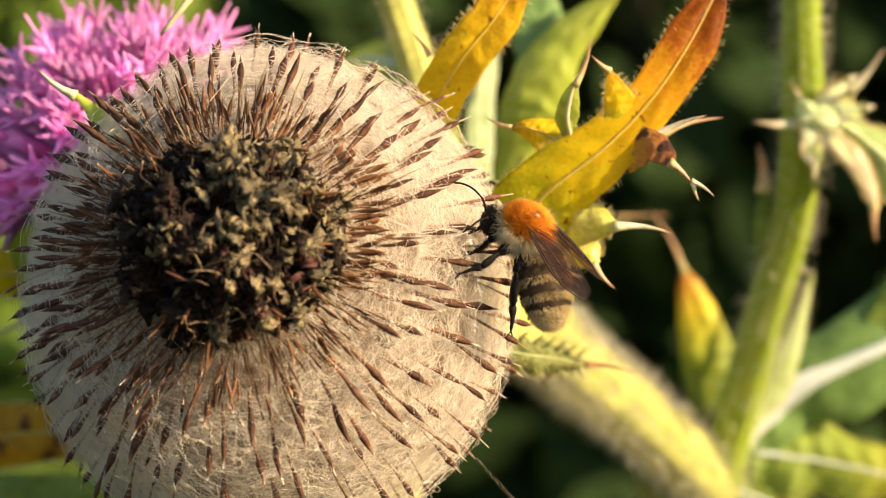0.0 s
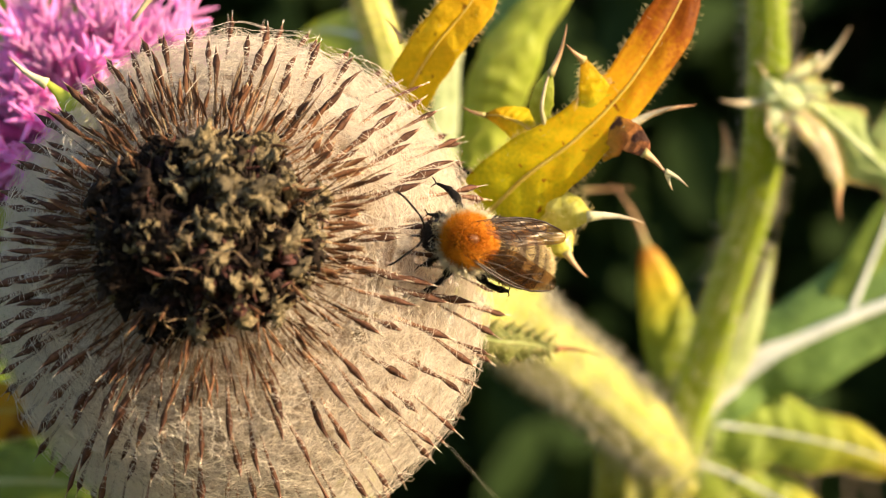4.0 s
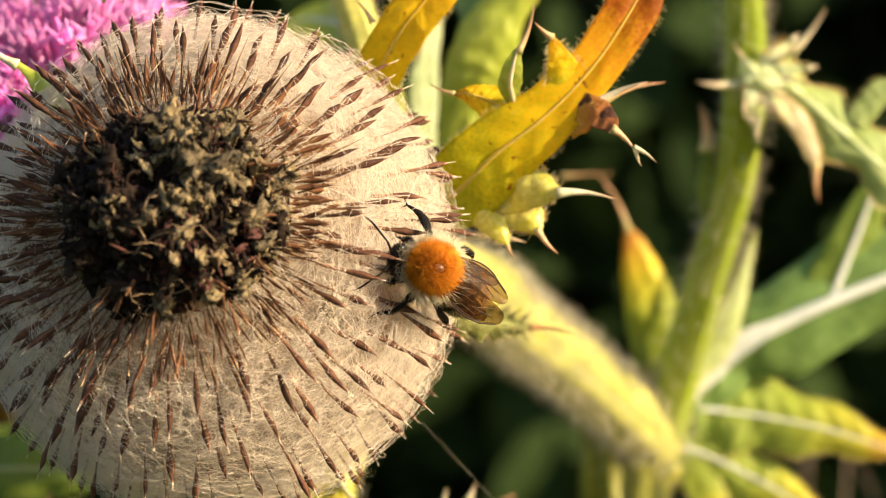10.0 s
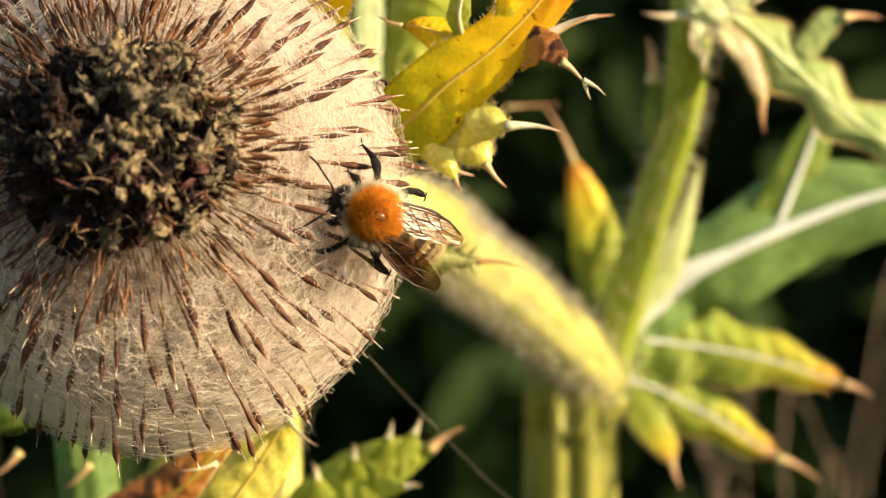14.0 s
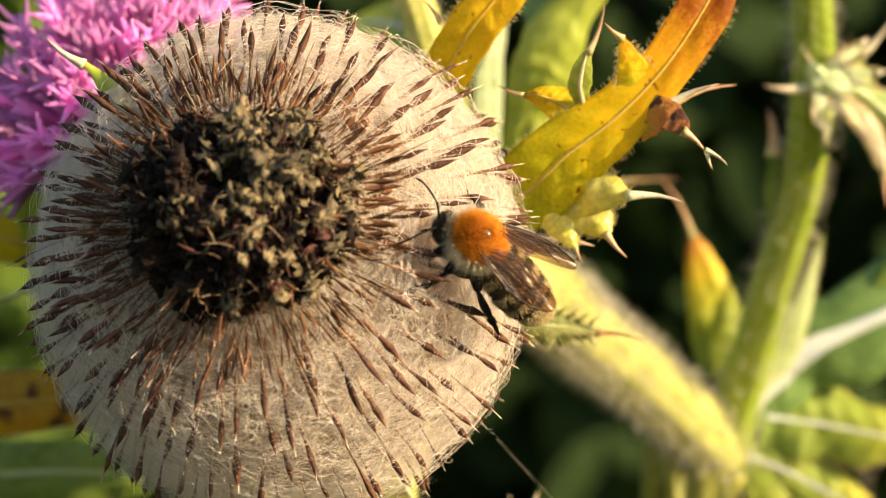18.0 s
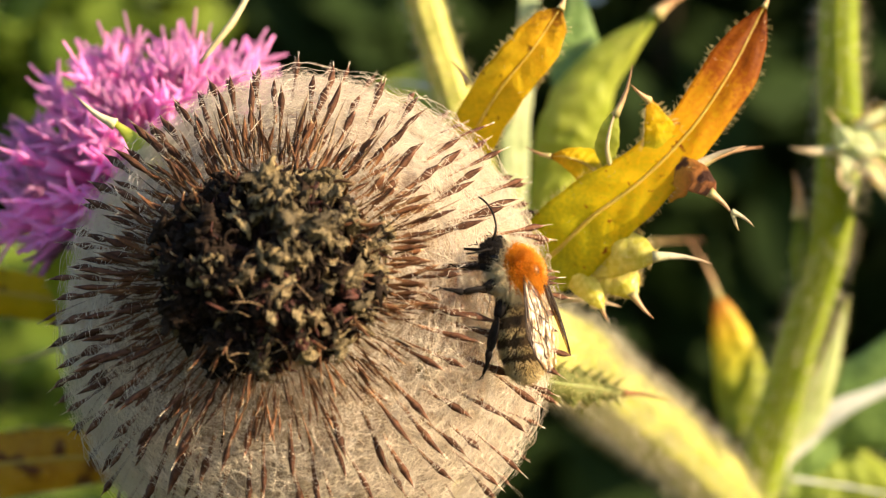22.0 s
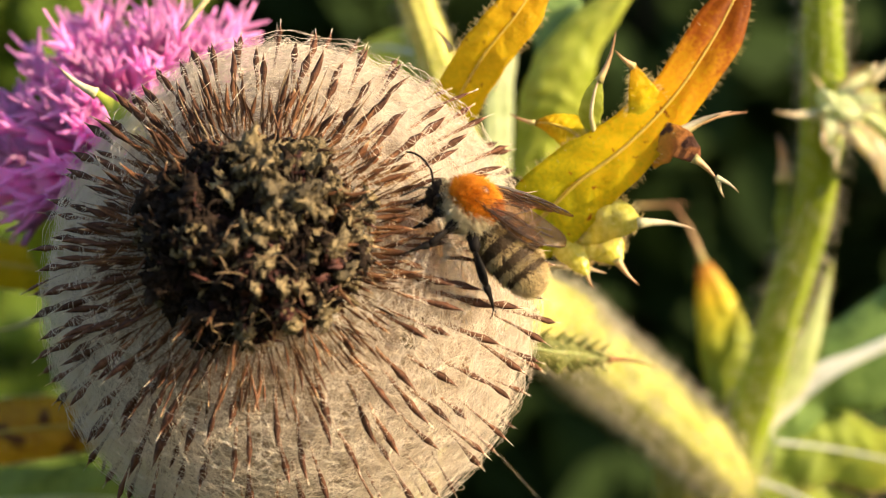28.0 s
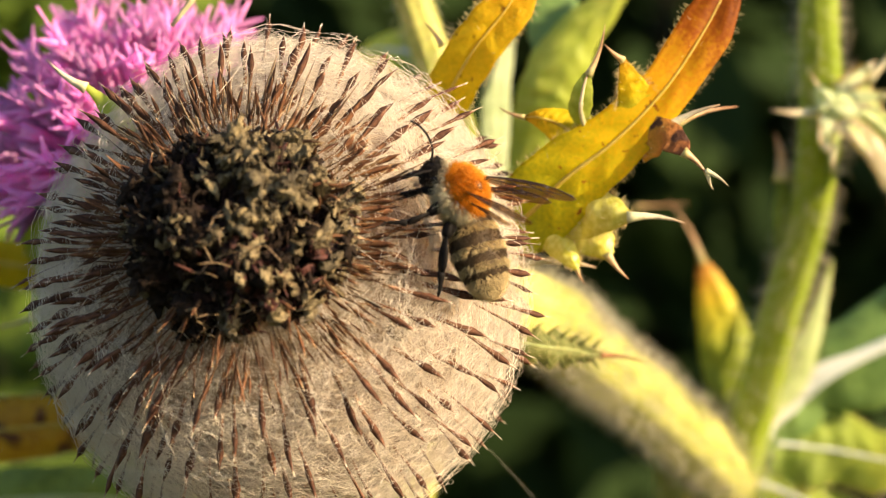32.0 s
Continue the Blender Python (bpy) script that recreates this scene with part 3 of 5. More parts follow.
leaf(plant, [(40.4, 80.0, -23.4), (44.9, 79.0, -19.4), (47.8, 78.0, -13.9), (50.9, 78.0, -3.0)], [(0, 3.0), (0.4, 2.4), (0.75, 1.1), (1, 0.1)], M_PALE, None, 0.5, 400, None, name="leaf_lobe")
spike("spine", (23.9, 80.0, 4.4), (31.4, 80.0, 4.8), 0.3, plant, M_SPINE, 0.0)
# node with leaves and spines
leaf(plant, [(45.6, 54.0, 16.8), (50.7, 53.0, 15.3), (57.6, 52.0, 9.3), (65.8, 51.0, 2.2), (78.2, 50.0, -5.5)], [(0, 1.6), (0.2, 2.6), (0.5, 2.8), (0.8, 3.0), (1, 1)], M_SAGE, M_FELT, 0.7, 2600, None, quilt=0.5, teeth=5, tooth=0.8, cup=0.3)
leaf(plant, [(46.5, 53.0, 16.0), (50.6, 52.0, 12.4), (52.7, 52.0, 9.3), (53.9, 52.0, 5.7)], [(0, 0.9), (0.5, 1.3), (0.9, 0.8), (1, 0.4)], M_STRAW, None, 0.4, 400, (54.2, 52.0, 0.8), 0.6, name="leaf_lobe")
leaf(plant, [(45.8, 53.0, 16.7), (48.4, 52.0, 17.7), (50.6, 52.0, 19.5)], [(0, 1.0), (0.5, 1.8), (1, 0.6)], M_PALE, None, 0.4, 200, (54.9, 51.0, 25.0), 0.6, name="leaf_lobe", tip_material=M_PALESPINE)
leaf(plant, [(59.0, 52.0, 10.7), (61.9, 52.0, 14.5), (64.0, 52.0, 15.3)], [(0, 1.6), (0.6, 1.6), (1, 0.5)], M_SAGE, None, 0.4, 100, (68.9, 52.0, 15.3), 0.6, name="leaf_lobe")
leaf(plant, [(45.4, 53.0, 16.2), (46.1, 51.0, 13.4), (46.2, 50.0, 11.3)], [(0, 1.0), (0.5, 1.2), (1, 0.4)], M_PALE, None, 0.4, 0, (46.2, 50.0, 8.1), 0.5, name="leaf_lobe", tip_material=M_PALESPINE)
for q in ((48.4, 48.0, 21.6), (49.9, 47.0, 13.2), (47.7, 46.0, 11.5), (43.2, 50.0, 20.4), (51.5, 47.0, 20.0), (52.5, 46.0, 15.0), (44.0, 46.0, 11.0), (50.5, 47.0, 10.0)):
    spike("spine", (45.5, 52.0, 16.5), q, 0.5, plant, M_PALESPINE)
spike("spine", (44.6, 52.0, 15.7), (38.3, 50.0, 15.9), 0.7, plant, M_PALESPINE)
for q, w in (((51.4, 50.0, 21.8), 1.0), ((53.6, 49.0, 17.6), 1.1), ((50.8, 48.0, 9.6), 0.9), ((45.0, 48.0, 10.4), 0.8)):
    o, q = Vector((45.6, 51.0, 16.4)), Vector(q)
    leaf(plant, [tuple(o), tuple(o.lerp(q, 0.45) + Vector((0, -0.6, 0.2))), tuple(o.lerp(q, 0.85))], [(0, 0.8 * w), (0.4, w), (1, 0.25)], M_FELT, None, 0.4, 260, tuple(q), 0.4, name="leaf_lobe", tip_material=M_PALESPINE)
leaf(plant, [(43.0, 66.0, -1.4), (42.2, 64.0, 3.0), (42.0, 63.0, 7.4)], [(0, 1.4), (0.5, 1.4), (1, 0.8)], M_GREEN, None, 0.4, 0, (40.8, 62.0, 13.6), 1.1, name="leaf_lobe")

part("axil_wool", Shape().ball(mm((46.2, 50.0, 16.4)), Vector((0.0024, 0, -0.0012)), Vector((0, 0.0012, 0)), Vector((0.0006, 0, 0.0014)), 32, 20, 0.9, 700.0), M_FELT, plant, "white wool in the leaf axil")
leaf(plant, [(40.0, 83.0, -28.4), (45.4, 82.0, -22.3), (50.7, 81.0, -18.3), (58.3, 80.0, -14.8)], [(0, 1.0), (0.3, 2.0), (0.7, 1.3), (1, 0.2)], M_WHITERIB, None, 0.3, 0, None, cup=-0.2, face=Vector((0.62, -0.68, 0.40)), name="rib_wing", label="white felted base of the rib")

# ---- yellowing leaves beside the seed head ----
random.seed(21)
yellow = thing("thistle_leaf", mm((6.7, 4.0, 1.2)), "yellow and rust-brown thistle leaf with spiny lobes", "leaf", "yellowing leaves round the seed head")
axisA = [(3.9, 8.0, 0.1), (7.6, 5.0, 2.7), (11.0, 3.0, 6.1), (16.0, 2.0, 9.9), (20.9, 2.0, 14.9), (25.1, 3.0, 21.0), (28.7, 5.0, 27.7)]
leafA = leaf(yellow, axisA, [(0, 2.8), (0.18, 4.2), (0.34, 4.0), (0.5, 3.2), (0.68, 2.6), (0.85, 2.75), (0.93, 1.9), (1, 0.35)], M_YELLOW, M_RIB, 0.26, 420, (29.5, 6.0, 30.0), 0.3, quilt=0.32, cup=-0.12, label="blade turning from olive through yellow to rust", name="blade")
leaf(leafA, [(12.4, 3.0, 10.3), (10.4, 3.0, 11.6), (8.4, 3.0, 12.3), (7.0, 4.0, 12.4)], [(0, 2.8), (0.4, 1.6), (0.8, 0.7), (1, 0.2)], M_GOLD, M_RIB, 0.22, 0, None, quilt=0.2, name="lobe")
leaf(leafA, [(18.5, 2.0, 12.9), (17.5, 1.0, 15.7), (16.7, 1.0, 18.0)], [(0, 2.4), (0.4, 1.5), (0.8, 0.7), (1, 0.25)], M_GOLD, None, 0.25, 120, None, name="lobe")
spike("spine", (16.7, 1.0, 17.9), (14.8, 0.0, 19.4), 0.35, leafA)
leaf(leafA, [(13.0, 3.0, 11.2), (12.5, 1.0, 13.0), (12.7, 0.0, 14.9), (13.2, 0.0, 16.6)], [(0, 0.6), (0.35, 1.25), (0.7, 0.95), (1, 0.35)], M_LIME, M_PALESPINE, 0.3, 0, None, name="lobe", label="small upright green lobe")
spike("spine", (13.2, 0.0, 16.3), (14.9, 0.0, 21.4), 0.36, leafA, M_SPINE)
spike("spine", (7.0, 4.0, 12.4), (4.4, 5.0, 13.5), 0.25, leafA)
leaf(leafA, [(18.6, 2.0, 10.2), (20.7, 0.0, 10.3), (21.8, -1.0, 9.6), (22.7, -2.0, 8.5)], [(0, 2.4), (0.4, 1.7), (0.8, 1.1), (1, 0.4)], M_RUST, None, 0.3, 0, None, name="lobe", label="shrivelled brown lobe")
spike("spine", (22.4, -2.0, 8.6), (24.8, -2.0, 6.3), 0.45, leafA)
spike("hooked_tip", (24.6, -2.0, 6.7), (26.7, -3.0, 5.2), 0.28, leafA, M_PALESPINE)
spike("hooked_tip", (24.8, -2.0, 6.4), (25.5, -1.0, 4.8), 0.24, leafA, M_PALESPINE)
spike("spine", (20.8, 1.0, 11.0), (26.2, -1.0, 13.3), 0.5, leafA, M_PALESPINE)
spike("spine", (22.4, 6.0, 11.7), (29.2, 9.0, 13.7), 0.45, leafA)
# plump lobes under the leaf
leaf(leafA, [(10.2, 6.0, 3.8), (12.4, 3.0, 2.9), (14.8, 1.0, 2.8), (17.3, 0.0, 2.2)], [(0, 3.2), (0.4, 2.6), (0.8, 1.7), (1, 0.5)], M_LEMON, None, 0.3, 160, None, cup=0.4, name="lobe")
spike("spine", (17.0, 0.0, 2.2), (22.7, -1.0, 1.6), 0.5, leafA, M_PALESPINE)
leaf(leafA, [(10.6, 7.0, 3.6), (12.2, 4.0, 1.5), (14.1, 3.0, 0.1), (15.5, 3.0, -1.7)], [(0, 3.0), (0.45, 2.6), (0.8, 1.7), (1, 0.6)], M_LEMON, None, 0.3, 160, None, cup=0.4, name="lobe")
spike("spine", (15.2, 3.0, -1.4), (17.4, 3.0, -4.0), 0.45, leafA)
leaf(leafA, [(9.0, 6.0, 1.8), (10.4, 3.4, -0.2), (11.4, 3.0, -1.6), (12.2, 3.0, -3.0)], [(0, 1.6), (0.4, 1.5), (0.8, 0.9), (1, 0.2)], M_LEMON, None, 0.2, 100, (12.9, 3.0, -4.4), 0.25, cup=0.5, name="lobe")
spike("spine", (6.7, 6.0, -2.3), (14.4, 7.0, -2.9), 0.6, leafA, M_PALESPINE)
second = thing("thistle_leaf", mm((-1.4, 8.0, 14.1)), "golden yellow narrow thistle leaf with pale midrib", "leaf", "yellowing leaves round the seed head")
leaf(second, [(-2.3, 12.0, 11.4), (-0.9, 8.0, 14.7), (1.8, 5.0, 19.2), (5.0, 4.0, 23.1), (7.9, 4.0, 27.4)], [(0, 2.0), (0.2, 2.5), (0.5, 2.6), (0.8, 2.5), (0.93, 1.8), (1, 0.3)], M_GOLD, M_RIB, 0.2, 280, (8.4, 4.0, 29.1), 0.4, quilt=0.22, cup=-0.1, name="blade")
spike("spine", (-1.4, 8.0, 20.0), (-3.3, 8.0, 22.6), 0.3, second)
# soft green leaves behind
rear = thing("thistle_plant", mm((0, 62, -900)), "pale green thistle stem and lobed leaves behind the seed head", "thistle")
stalk(rear, [(-5.0, 75.0, -900.0), (-6.0, 66.0, -300.0), (-7.5, 60.0, -44.6), (-7.4, 60.0, -37.2), (1.2, 62.0, 1.5), (-2.8, 58.0, 21.0), (-6.7, 55.0, 33.6), (-10.2, 52.0, 48.8)], [5.0, 4.6, 3.0, 3.0, 2.8, 2.4, 2.2, 1.8], M_GOLDSTALK, 2200, 1.8)
leaf(rear, [(8.6, 54.0, 7.2), (10.2, 52.0, 14.2), (11.6, 50.0, 19.0), (14.8, 50.0, 25.3), (21.8, 50.0, 32.2)], [(0, 2.5), (0.3, 3.8), (0.6, 4.0), (0.85, 2.3), (1, 0.5)], M_LIME, None, 0.3, 0, (26.7, 50.0, 35.2), 0.8, quilt=0.5, cup=0.35)
leaf(rear, [(4.8, 60.0, 7.4), (5.0, 60.0, 14.6), (5.2, 60.0, 21.2), (6.2, 62.0, 29.4), (7.1, 64.0, 38.5)], [(0, 2.2), (0.3, 2.4), (0.6, 2.2), (1, 1.4)], M_MILK, None, 0.6, 0, None, cup=0.08, quilt=0.4, face=Vector((0.62, -0.7, 0.3)))
leaf(rear, [(12.4, 52.0, 22.7), (11.9, 55.0, 29.4), (12.4, 58.0, 36.2)], [(0, 3.0), (0.5, 3.6), (1, 1.0)], M_DEEP, None, 0.6, 0, None, quilt=0.4)
leaf(rear, [(-3.2, 60.0, 22.6), (-7.2, 75.0, 25.4), (-11.5, 85.0, 26.7), (-15.1, 95.0, 26.4)], [(0, 3.0), (0.5, 4.0), (1, 1.0)], M_LIME, M_WHITERIB, 0.5, 0, None, quilt=0.4)
# leaves on the far side and beneath
sidel = thing("thistle_leaf", mm((-46.1, 14.0, -3.0)), "yellow spotted thistle leaf behind the seed head", "leaf", "yellowing leaves round the seed head")
leaf(sidel, [(-42.0, 48.0, -4.8), (-49.9, 46.0, -3.5), (-58.2, 46.0, -2.3), (-69.2, 46.0, -1.0), (-82.3, 48.0, -0.6)], [(0, 2.0), (0.3, 2.7), (0.6, 3.0), (1, 0.8)], M_GOLD, M_RIB, 0.4, 700, None, quilt=0.4, name="blade")
leaf(sidel, [(-46.8, 46.0, -6.1), (-48.4, 42.0, -0.7), (-50.4, 40.0, 5.0), (-53.6, 40.0, 10.2)], [(0, 2.8), (0.4, 3.8), (0.8, 2.8), (1, 0.6)], M_LIME, None, 0.3, 300, None, name="lobe", face=Vector((0.66, -0.68, 0.32)))
spike("spine", (-49.5, 44.0, -8.1), (-56.8, 40.0, -10.6), 0.4, sidel, M_PALESPINE)
low = thing("thistle_leaf", mm((-44.9, 14.0, -19.8)), "orange-brown withered thistle leaf with dark blotches", "leaf", "yellowing leaves round the seed head")
leaf(low, [(-40.6, 48.0, -22.2), (-47.9, 46.0, -22.3), (-55.5, 46.0, -23.0), (-65.1, 46.0, -24.2), (-78.2, 46.0, -24.8)], [(0, 2.6), (0.3, 3.6), (0.6, 4.0), (1, 1.0)], M_BLOTCH, M_RIB, 0.35, 900, None, quilt=0.4, name="blade")
under = thing("thistle_leaf", mm((-11.5, 22.0, -31.8)), "yellow and green thistle leaves beneath the seed head", "leaf", "yellowing leaves round the seed head")
leaf(under, [(-19.0, 16.0, -56.0), (-15.0, 14.0, -44.0), (-11.4, 13.0, -38.2), (-8.4, 13.0, -33.8), (-5.2, 13.0, -28.6)], [(0, 2.4), (0.5, 3.3), (0.75, 3.2), (0.9, 2.6), (1, 1.0)], M_LEMON, M_RIB, 0.3, 900, (-1.9, 8.0, -31.0), 0.3, quilt=0.4, name="blade", tip_material=M_PALESPINE)
leaf(under, [(-12.0, 30.0, -33.0), (-17.0, 30.0, -38.5), (-22.0, 31.0, -41.5), (-30.0, 32.0, -45.0)], [(0, 2.0), (0.4, 3.4), (0.8, 3.0), (1, 0.8)], M_RUST, M_RIB, 0.3, 200, None, quilt=0.4, name="blade")
leaf(under, [(-24.0, 34.0, -50.0), (-21.0, 33.0, -42.0), (-18.6, 32.0, -36.0), (-17.0, 31.0, -31.0)], [(0, 2.0), (0.4, 2.6), (0.8, 2.0), (1, 0.5)], M_LIME, None, 0.3, 100, None, quilt=0.3, name="blade")
spike("spine", (-37.4, 40.0, -36.2), (-41.3, 40.0, -39.6), 0.5, under, M_SPINE)
spike("spine", (-29.2, 40.0, -37.8), (-32.4, 40.0, -40.8), 0.5, under, M_SPINE)
spike("spine", (-12.4, 8.0, -32.6), (-16.6, 8.0, -33.3), 0.25, under, M_PALESPINE)
leaf(under, [(-5.9, 50.0, -49.1), (0.4, 48.0, -43.2), (5.9, 46.0, -39.4), (11.4, 45.0, -37.5)], [(0, 4.0), (0.4, 4.0), (0.8, 2.6), (1, 0.8)], M_LIME, None, 0.5, 0, (15.5, 44.0, -34.6), 0.7, quilt=0.4, name="blade")
for p, q in (((-1.6, 45.0, -43.7), (-2.8, 40.0, -38.1)), ((2.1, 44.0, -41.1), (2.1, 40.0, -35.8)), ((5.5, 43.0, -38.9), (6.8, 40.0, -33.1)), ((8.3, 43.0, -38.1), (10.3, 42.0, -33.0)), ((5.2, 43.0, -41.6), (10.2, 40.0, -41.1))):
    leaf(under, [p, tuple(a + (b - a) * 0.35 for a, b in zip(p, q)), tuple(a + (b - a) * 0.6 for a, b in zip(p, q))], [(0, 1.8), (0.5, 1.1), (1, 0.4)], M_LIME, None, 0.3, 0, q, 0.4, name="lobe", tip_material=M_PALESPINE)
leaf(under, [(-78.8, 70.0, -36.9), (-62.8, 66.0, -34.5), (-48.7, 62.0, -33.3), (-38.1, 60.0, -33.8)], [(0, 3.0), (0.4, 4.5), (0.8, 4.0), (1, 2.0)], M_GREEN, M_PALE, 0.7, 0, None, quilt=0.4, name="blade")
spike("spine", (-42.9, 30.0, -38.1), (-38.4, 28.0, -31.3), 0.8, under)

# ---- the woolly seed head ----
random.seed(31)
HEAD = Vector((-18.0, 0.0, -4.7))
R = 24.5
AXIS = Vector((-0.055, -0.962, 0.253)).normalized()
E1 = AXIS.cross(Vector((0, 0, 1))).normalized()
E2 = E1.cross(AXIS)


def slim(d):
    """The head bulges less on its western side."""
    return 1 - 0.072 * max(0.0, -d.x - 0.1) ** 1.2


def on_head(theta, phi, r):
    """A place (mm) on the head: theta from its axis, phi round it."""
    d = AXIS * math.cos(theta) + (E1 * math.cos(phi) + E2 * math.sin(phi)) * math.sin(theta)
    return HEAD + d * r * slim(d)


def ragged(w, k, seed):
    """A width made a little uneven along the piece."""
    return w * (1 + 0.28 * noise.noise(Vector((k * 1.7, seed * 3.1, 0.5))))


def spindle_shape(prof, length, width, bend, sway, seed):
    """A bract along +x with a keeled, slightly ragged section at each (along, width, shade) of prof (metres)."""
    s = Shape()
    for k, (u, w, c) in enumerate(prof):
        hw = w * width / 2
        lo, hi = ragged(hw, k, seed), ragged(hw, k, seed + 9)
        mid = sway * length * math.sin(u * 2.6) * u
        z = bend * (u - u * u) * length
        for y, h in ((-lo, 0.01), (0, 0.06 + 0.35 * hw), (hi, 0.01), (0, -0.05 - 0.2 * hw)):
            s.v.append(Vector((u * length, mid + y, z + h)) / 1000)
            s.uv.append((c, 0.5))
    for i in range(len(prof) - 1):
        for k in range(4):
            a, b = i * 4 + k, i * 4 + (k + 1) % 4
            s.f.append((a, b, b + 4, a + 4))
    return s


def outer_shape(length, width, bend, sway, seed):
    """An outer bract: slender sunken shaft, short dark spindle and long white spine."""
    return spindle_shape(((0, 0.36, 0.06), (0.18, 0.40, 0.16), (0.34, 0.42, 0.26), (0.46, 0.46, 0.34), (0.58, 0.62, 0.44), (0.68, 0.94, 0.54), (0.74, 1.0, 0.62), (0.79, 0.74, 0.7), (0.83, 0.36, 0.8), (0.89, 0.16, 0.9), (1.0, 0.03, 1.0)), length, width, bend, sway, seed)


def bract_shape(length, width, bend, sway, seed):
    """A bract of the upper rows: thin shaft, lance blade and short pale spine."""
    return spindle_shape(((0, 0.5, 0.05), (0.2, 0.56, 0.2), (0.38, 0.52, 0.36), (0.5, 0.66, 0.46), (0.59, 1.0, 0.52), (0.66, 0.96, 0.6), (0.76, 0.66, 0.7), (0.85, 0.36, 0.8), (0.92, 0.16, 0.9), (1.0, 0.03, 1.0)), length, width, bend, sway, seed)


head = thing("thistle_seed_head", mm(HEAD), "large round woolly thistle seed head with dark radiating bracts", "seed head")
stalk(head, [(38.2, 86.0, -33.6), (25.2, 68.0, -22.0), (15.4, 54.0, -14.2), (8.3, 44.0, -8.7), (-14.0, 20.0, -5.0)], [4.2, 4.4, 4.5, 4.8, 6.0], M_GOLDSTALK, 9000, 2.6, "stem", "yellow stem with cobweb wool", groove=0.04)

bract_meshes = [bract_shape(L, w, b, y, k).mesh("bract", M_BRACT) for k, (L, w, b, y) in enumerate(((7.0, 0.74, 0.08, 0.02), (7.8, 0.80, 0.03, -0.03), (6.2, 0.66, 0.14, 0.04), (7.6, 0.84, -0.05, -0.01), (8.4, 0.72, 0.10, -0.05), (6.6, 0.78, 0.18, 0.03), (7.2, 0.64, 0.0, 0.06)))]
outer_meshes = [outer_shape(L, w, b, y, k + 20).mesh("bract", M_BRACT) for k, (L, w, b, y) in enumerate(((8.4, 0.62, 0.0, 0.02), (9.2, 0.70, 0.05, -0.02), (8.0, 0.58, -0.05, 0.04), (8.8, 0.72, 0.02, -0.04), (9.6, 0.64, 0.08, 0.01), (8.2, 0.68, -0.02, -0.03)))]
pegs, shafts = [], []
rest = Shape()
rest_kinds = [outer_shape(8.0, 0.72, 0.06, 0.02, 40), outer_shape(8.8, 0.78, 0.03, -0.02, 41)]
GOLD = math.pi * (3 - math.sqrt(5))
total, made, tips = 335, 0, []
c0, c1 = math.cos(radians(32)), math.cos(radians(128))
for i in range(total):
    th = math.acos(c0 + (c1 - c0) * ((i + 0.5) / total) ** 1.45)
    ph = i * GOLD + rnd(-0.05, 0.05)
    outer = th > 1.0 + rnd(-0.12, 0.12)
    p = on_head(th, ph, R - (2.0 if outer else 1.4))
    nrm = (p - HEAD).normalized()
    mer = (nrm * math.cos(th) - AXIS)
    mer = mer.normalized()
    lift = radians(along([(0, 38), (0.5, 33), (0.9, 24), (1.2, 22), (1.5, 24), (2.4, 22)], th) + rnd(-7, 7))
    d = (mer * math.cos(lift) + nrm * math.sin(lift) + nrm.cross(mer) * rnd(-0.14, 0.14)).normalized()
    m = Matrix.Translation(mm(p)) @ frame_of(d, nrm) @ Matrix.Rotation(rnd(-0.5, 0.5), 4, "X") @ Matrix.Diagonal((rnd(0.88, 1.1) if outer else rnd(0.72, 0.98), 1.0, 1.0, 1))
    tips.append((p + d * (5.9 if outer else 4.6), nrm))
    shafts.append((p, d, nrm, outer))
    pegs.append((HEAD + (p + d * 5.2 - HEAD).normalized() * R * slim((p + d * 5.2 - HEAD).normalized()), i, 1.5 if outer else 0.6))
    if made < 300 and p.y < 14:
        part("bract", random.choice(outer_meshes if outer else bract_meshes), None, head, m=m)
        made += 1
    else:
        rest.add(random.choice(rest_kinds), m)
tagged(part("far_bracts", rest, M_BRACT, head), kind="stuff")
# wool that rises in small tents to the bracts
body = Shape()
nu, nv = 260, 160
ends = np.array([tuple(p) for p, _, _ in pegs])
high = np.array([h for _, _, h in pegs])
for j in range(nv + 1):
    th = math.pi * j / nv
    for k in range(nu):
        ph = 2 * math.pi * k / nu
        p = on_head(th, ph, R)
        q = p * 0.28
        r = R - 3.1 + 0.4 * noise.noise(q) + 0.3 * noise.noise(q * 3.1) + 0.2 * noise.noise(p * 1.7)
        gap = ((ends - np.array(p)) ** 2).sum(1)
        r += float((high * np.exp(-np.sqrt(gap) / 1.25)).max())
        if th < 0.5:
            r -= 1.6 * (0.5 - th)
        body.v.append(mm(on_head(th, ph, r)))
        body.uv.append((j / nv, k / nu))
for j in range(nv):
    for k in range(nu):
        a, b = j * nu + k, j * nu + (k + 1) % nu
        body.f.append((a, b, b + nu, a + nu))
part("wool_body", body, M_WOOL, head, "beige felted wool")
# flat brown inner bracts crowded round the florets


def lance_shape(length, width, bend):
    """A narrow flat lance along +x (metres)."""
    s = Shape()
    prof = ((0, 0.3), (0.28, 0.36), (0.5, 0.85), (0.62, 1.0), (0.76, 0.66), (0.9, 0.24), (1.0, 0.03))
    for u, w in prof:
        hw = w * width / 2
        for y, h in ((-hw, 0.05), (0, 0.07), (hw, 0.05), (0, -0.04)):
            s.v.append(Vector((u * length, y, h + bend * u * u * length)) / 1000)
            s.uv.append((u, 0.5))
    for i in range(len(prof) - 1):
        for k in range(4):
            a, b = i * 4 + k, i * 4 + (k + 1) % 4
            s.f.append((a, b, b + 4, a + 4))
    return s


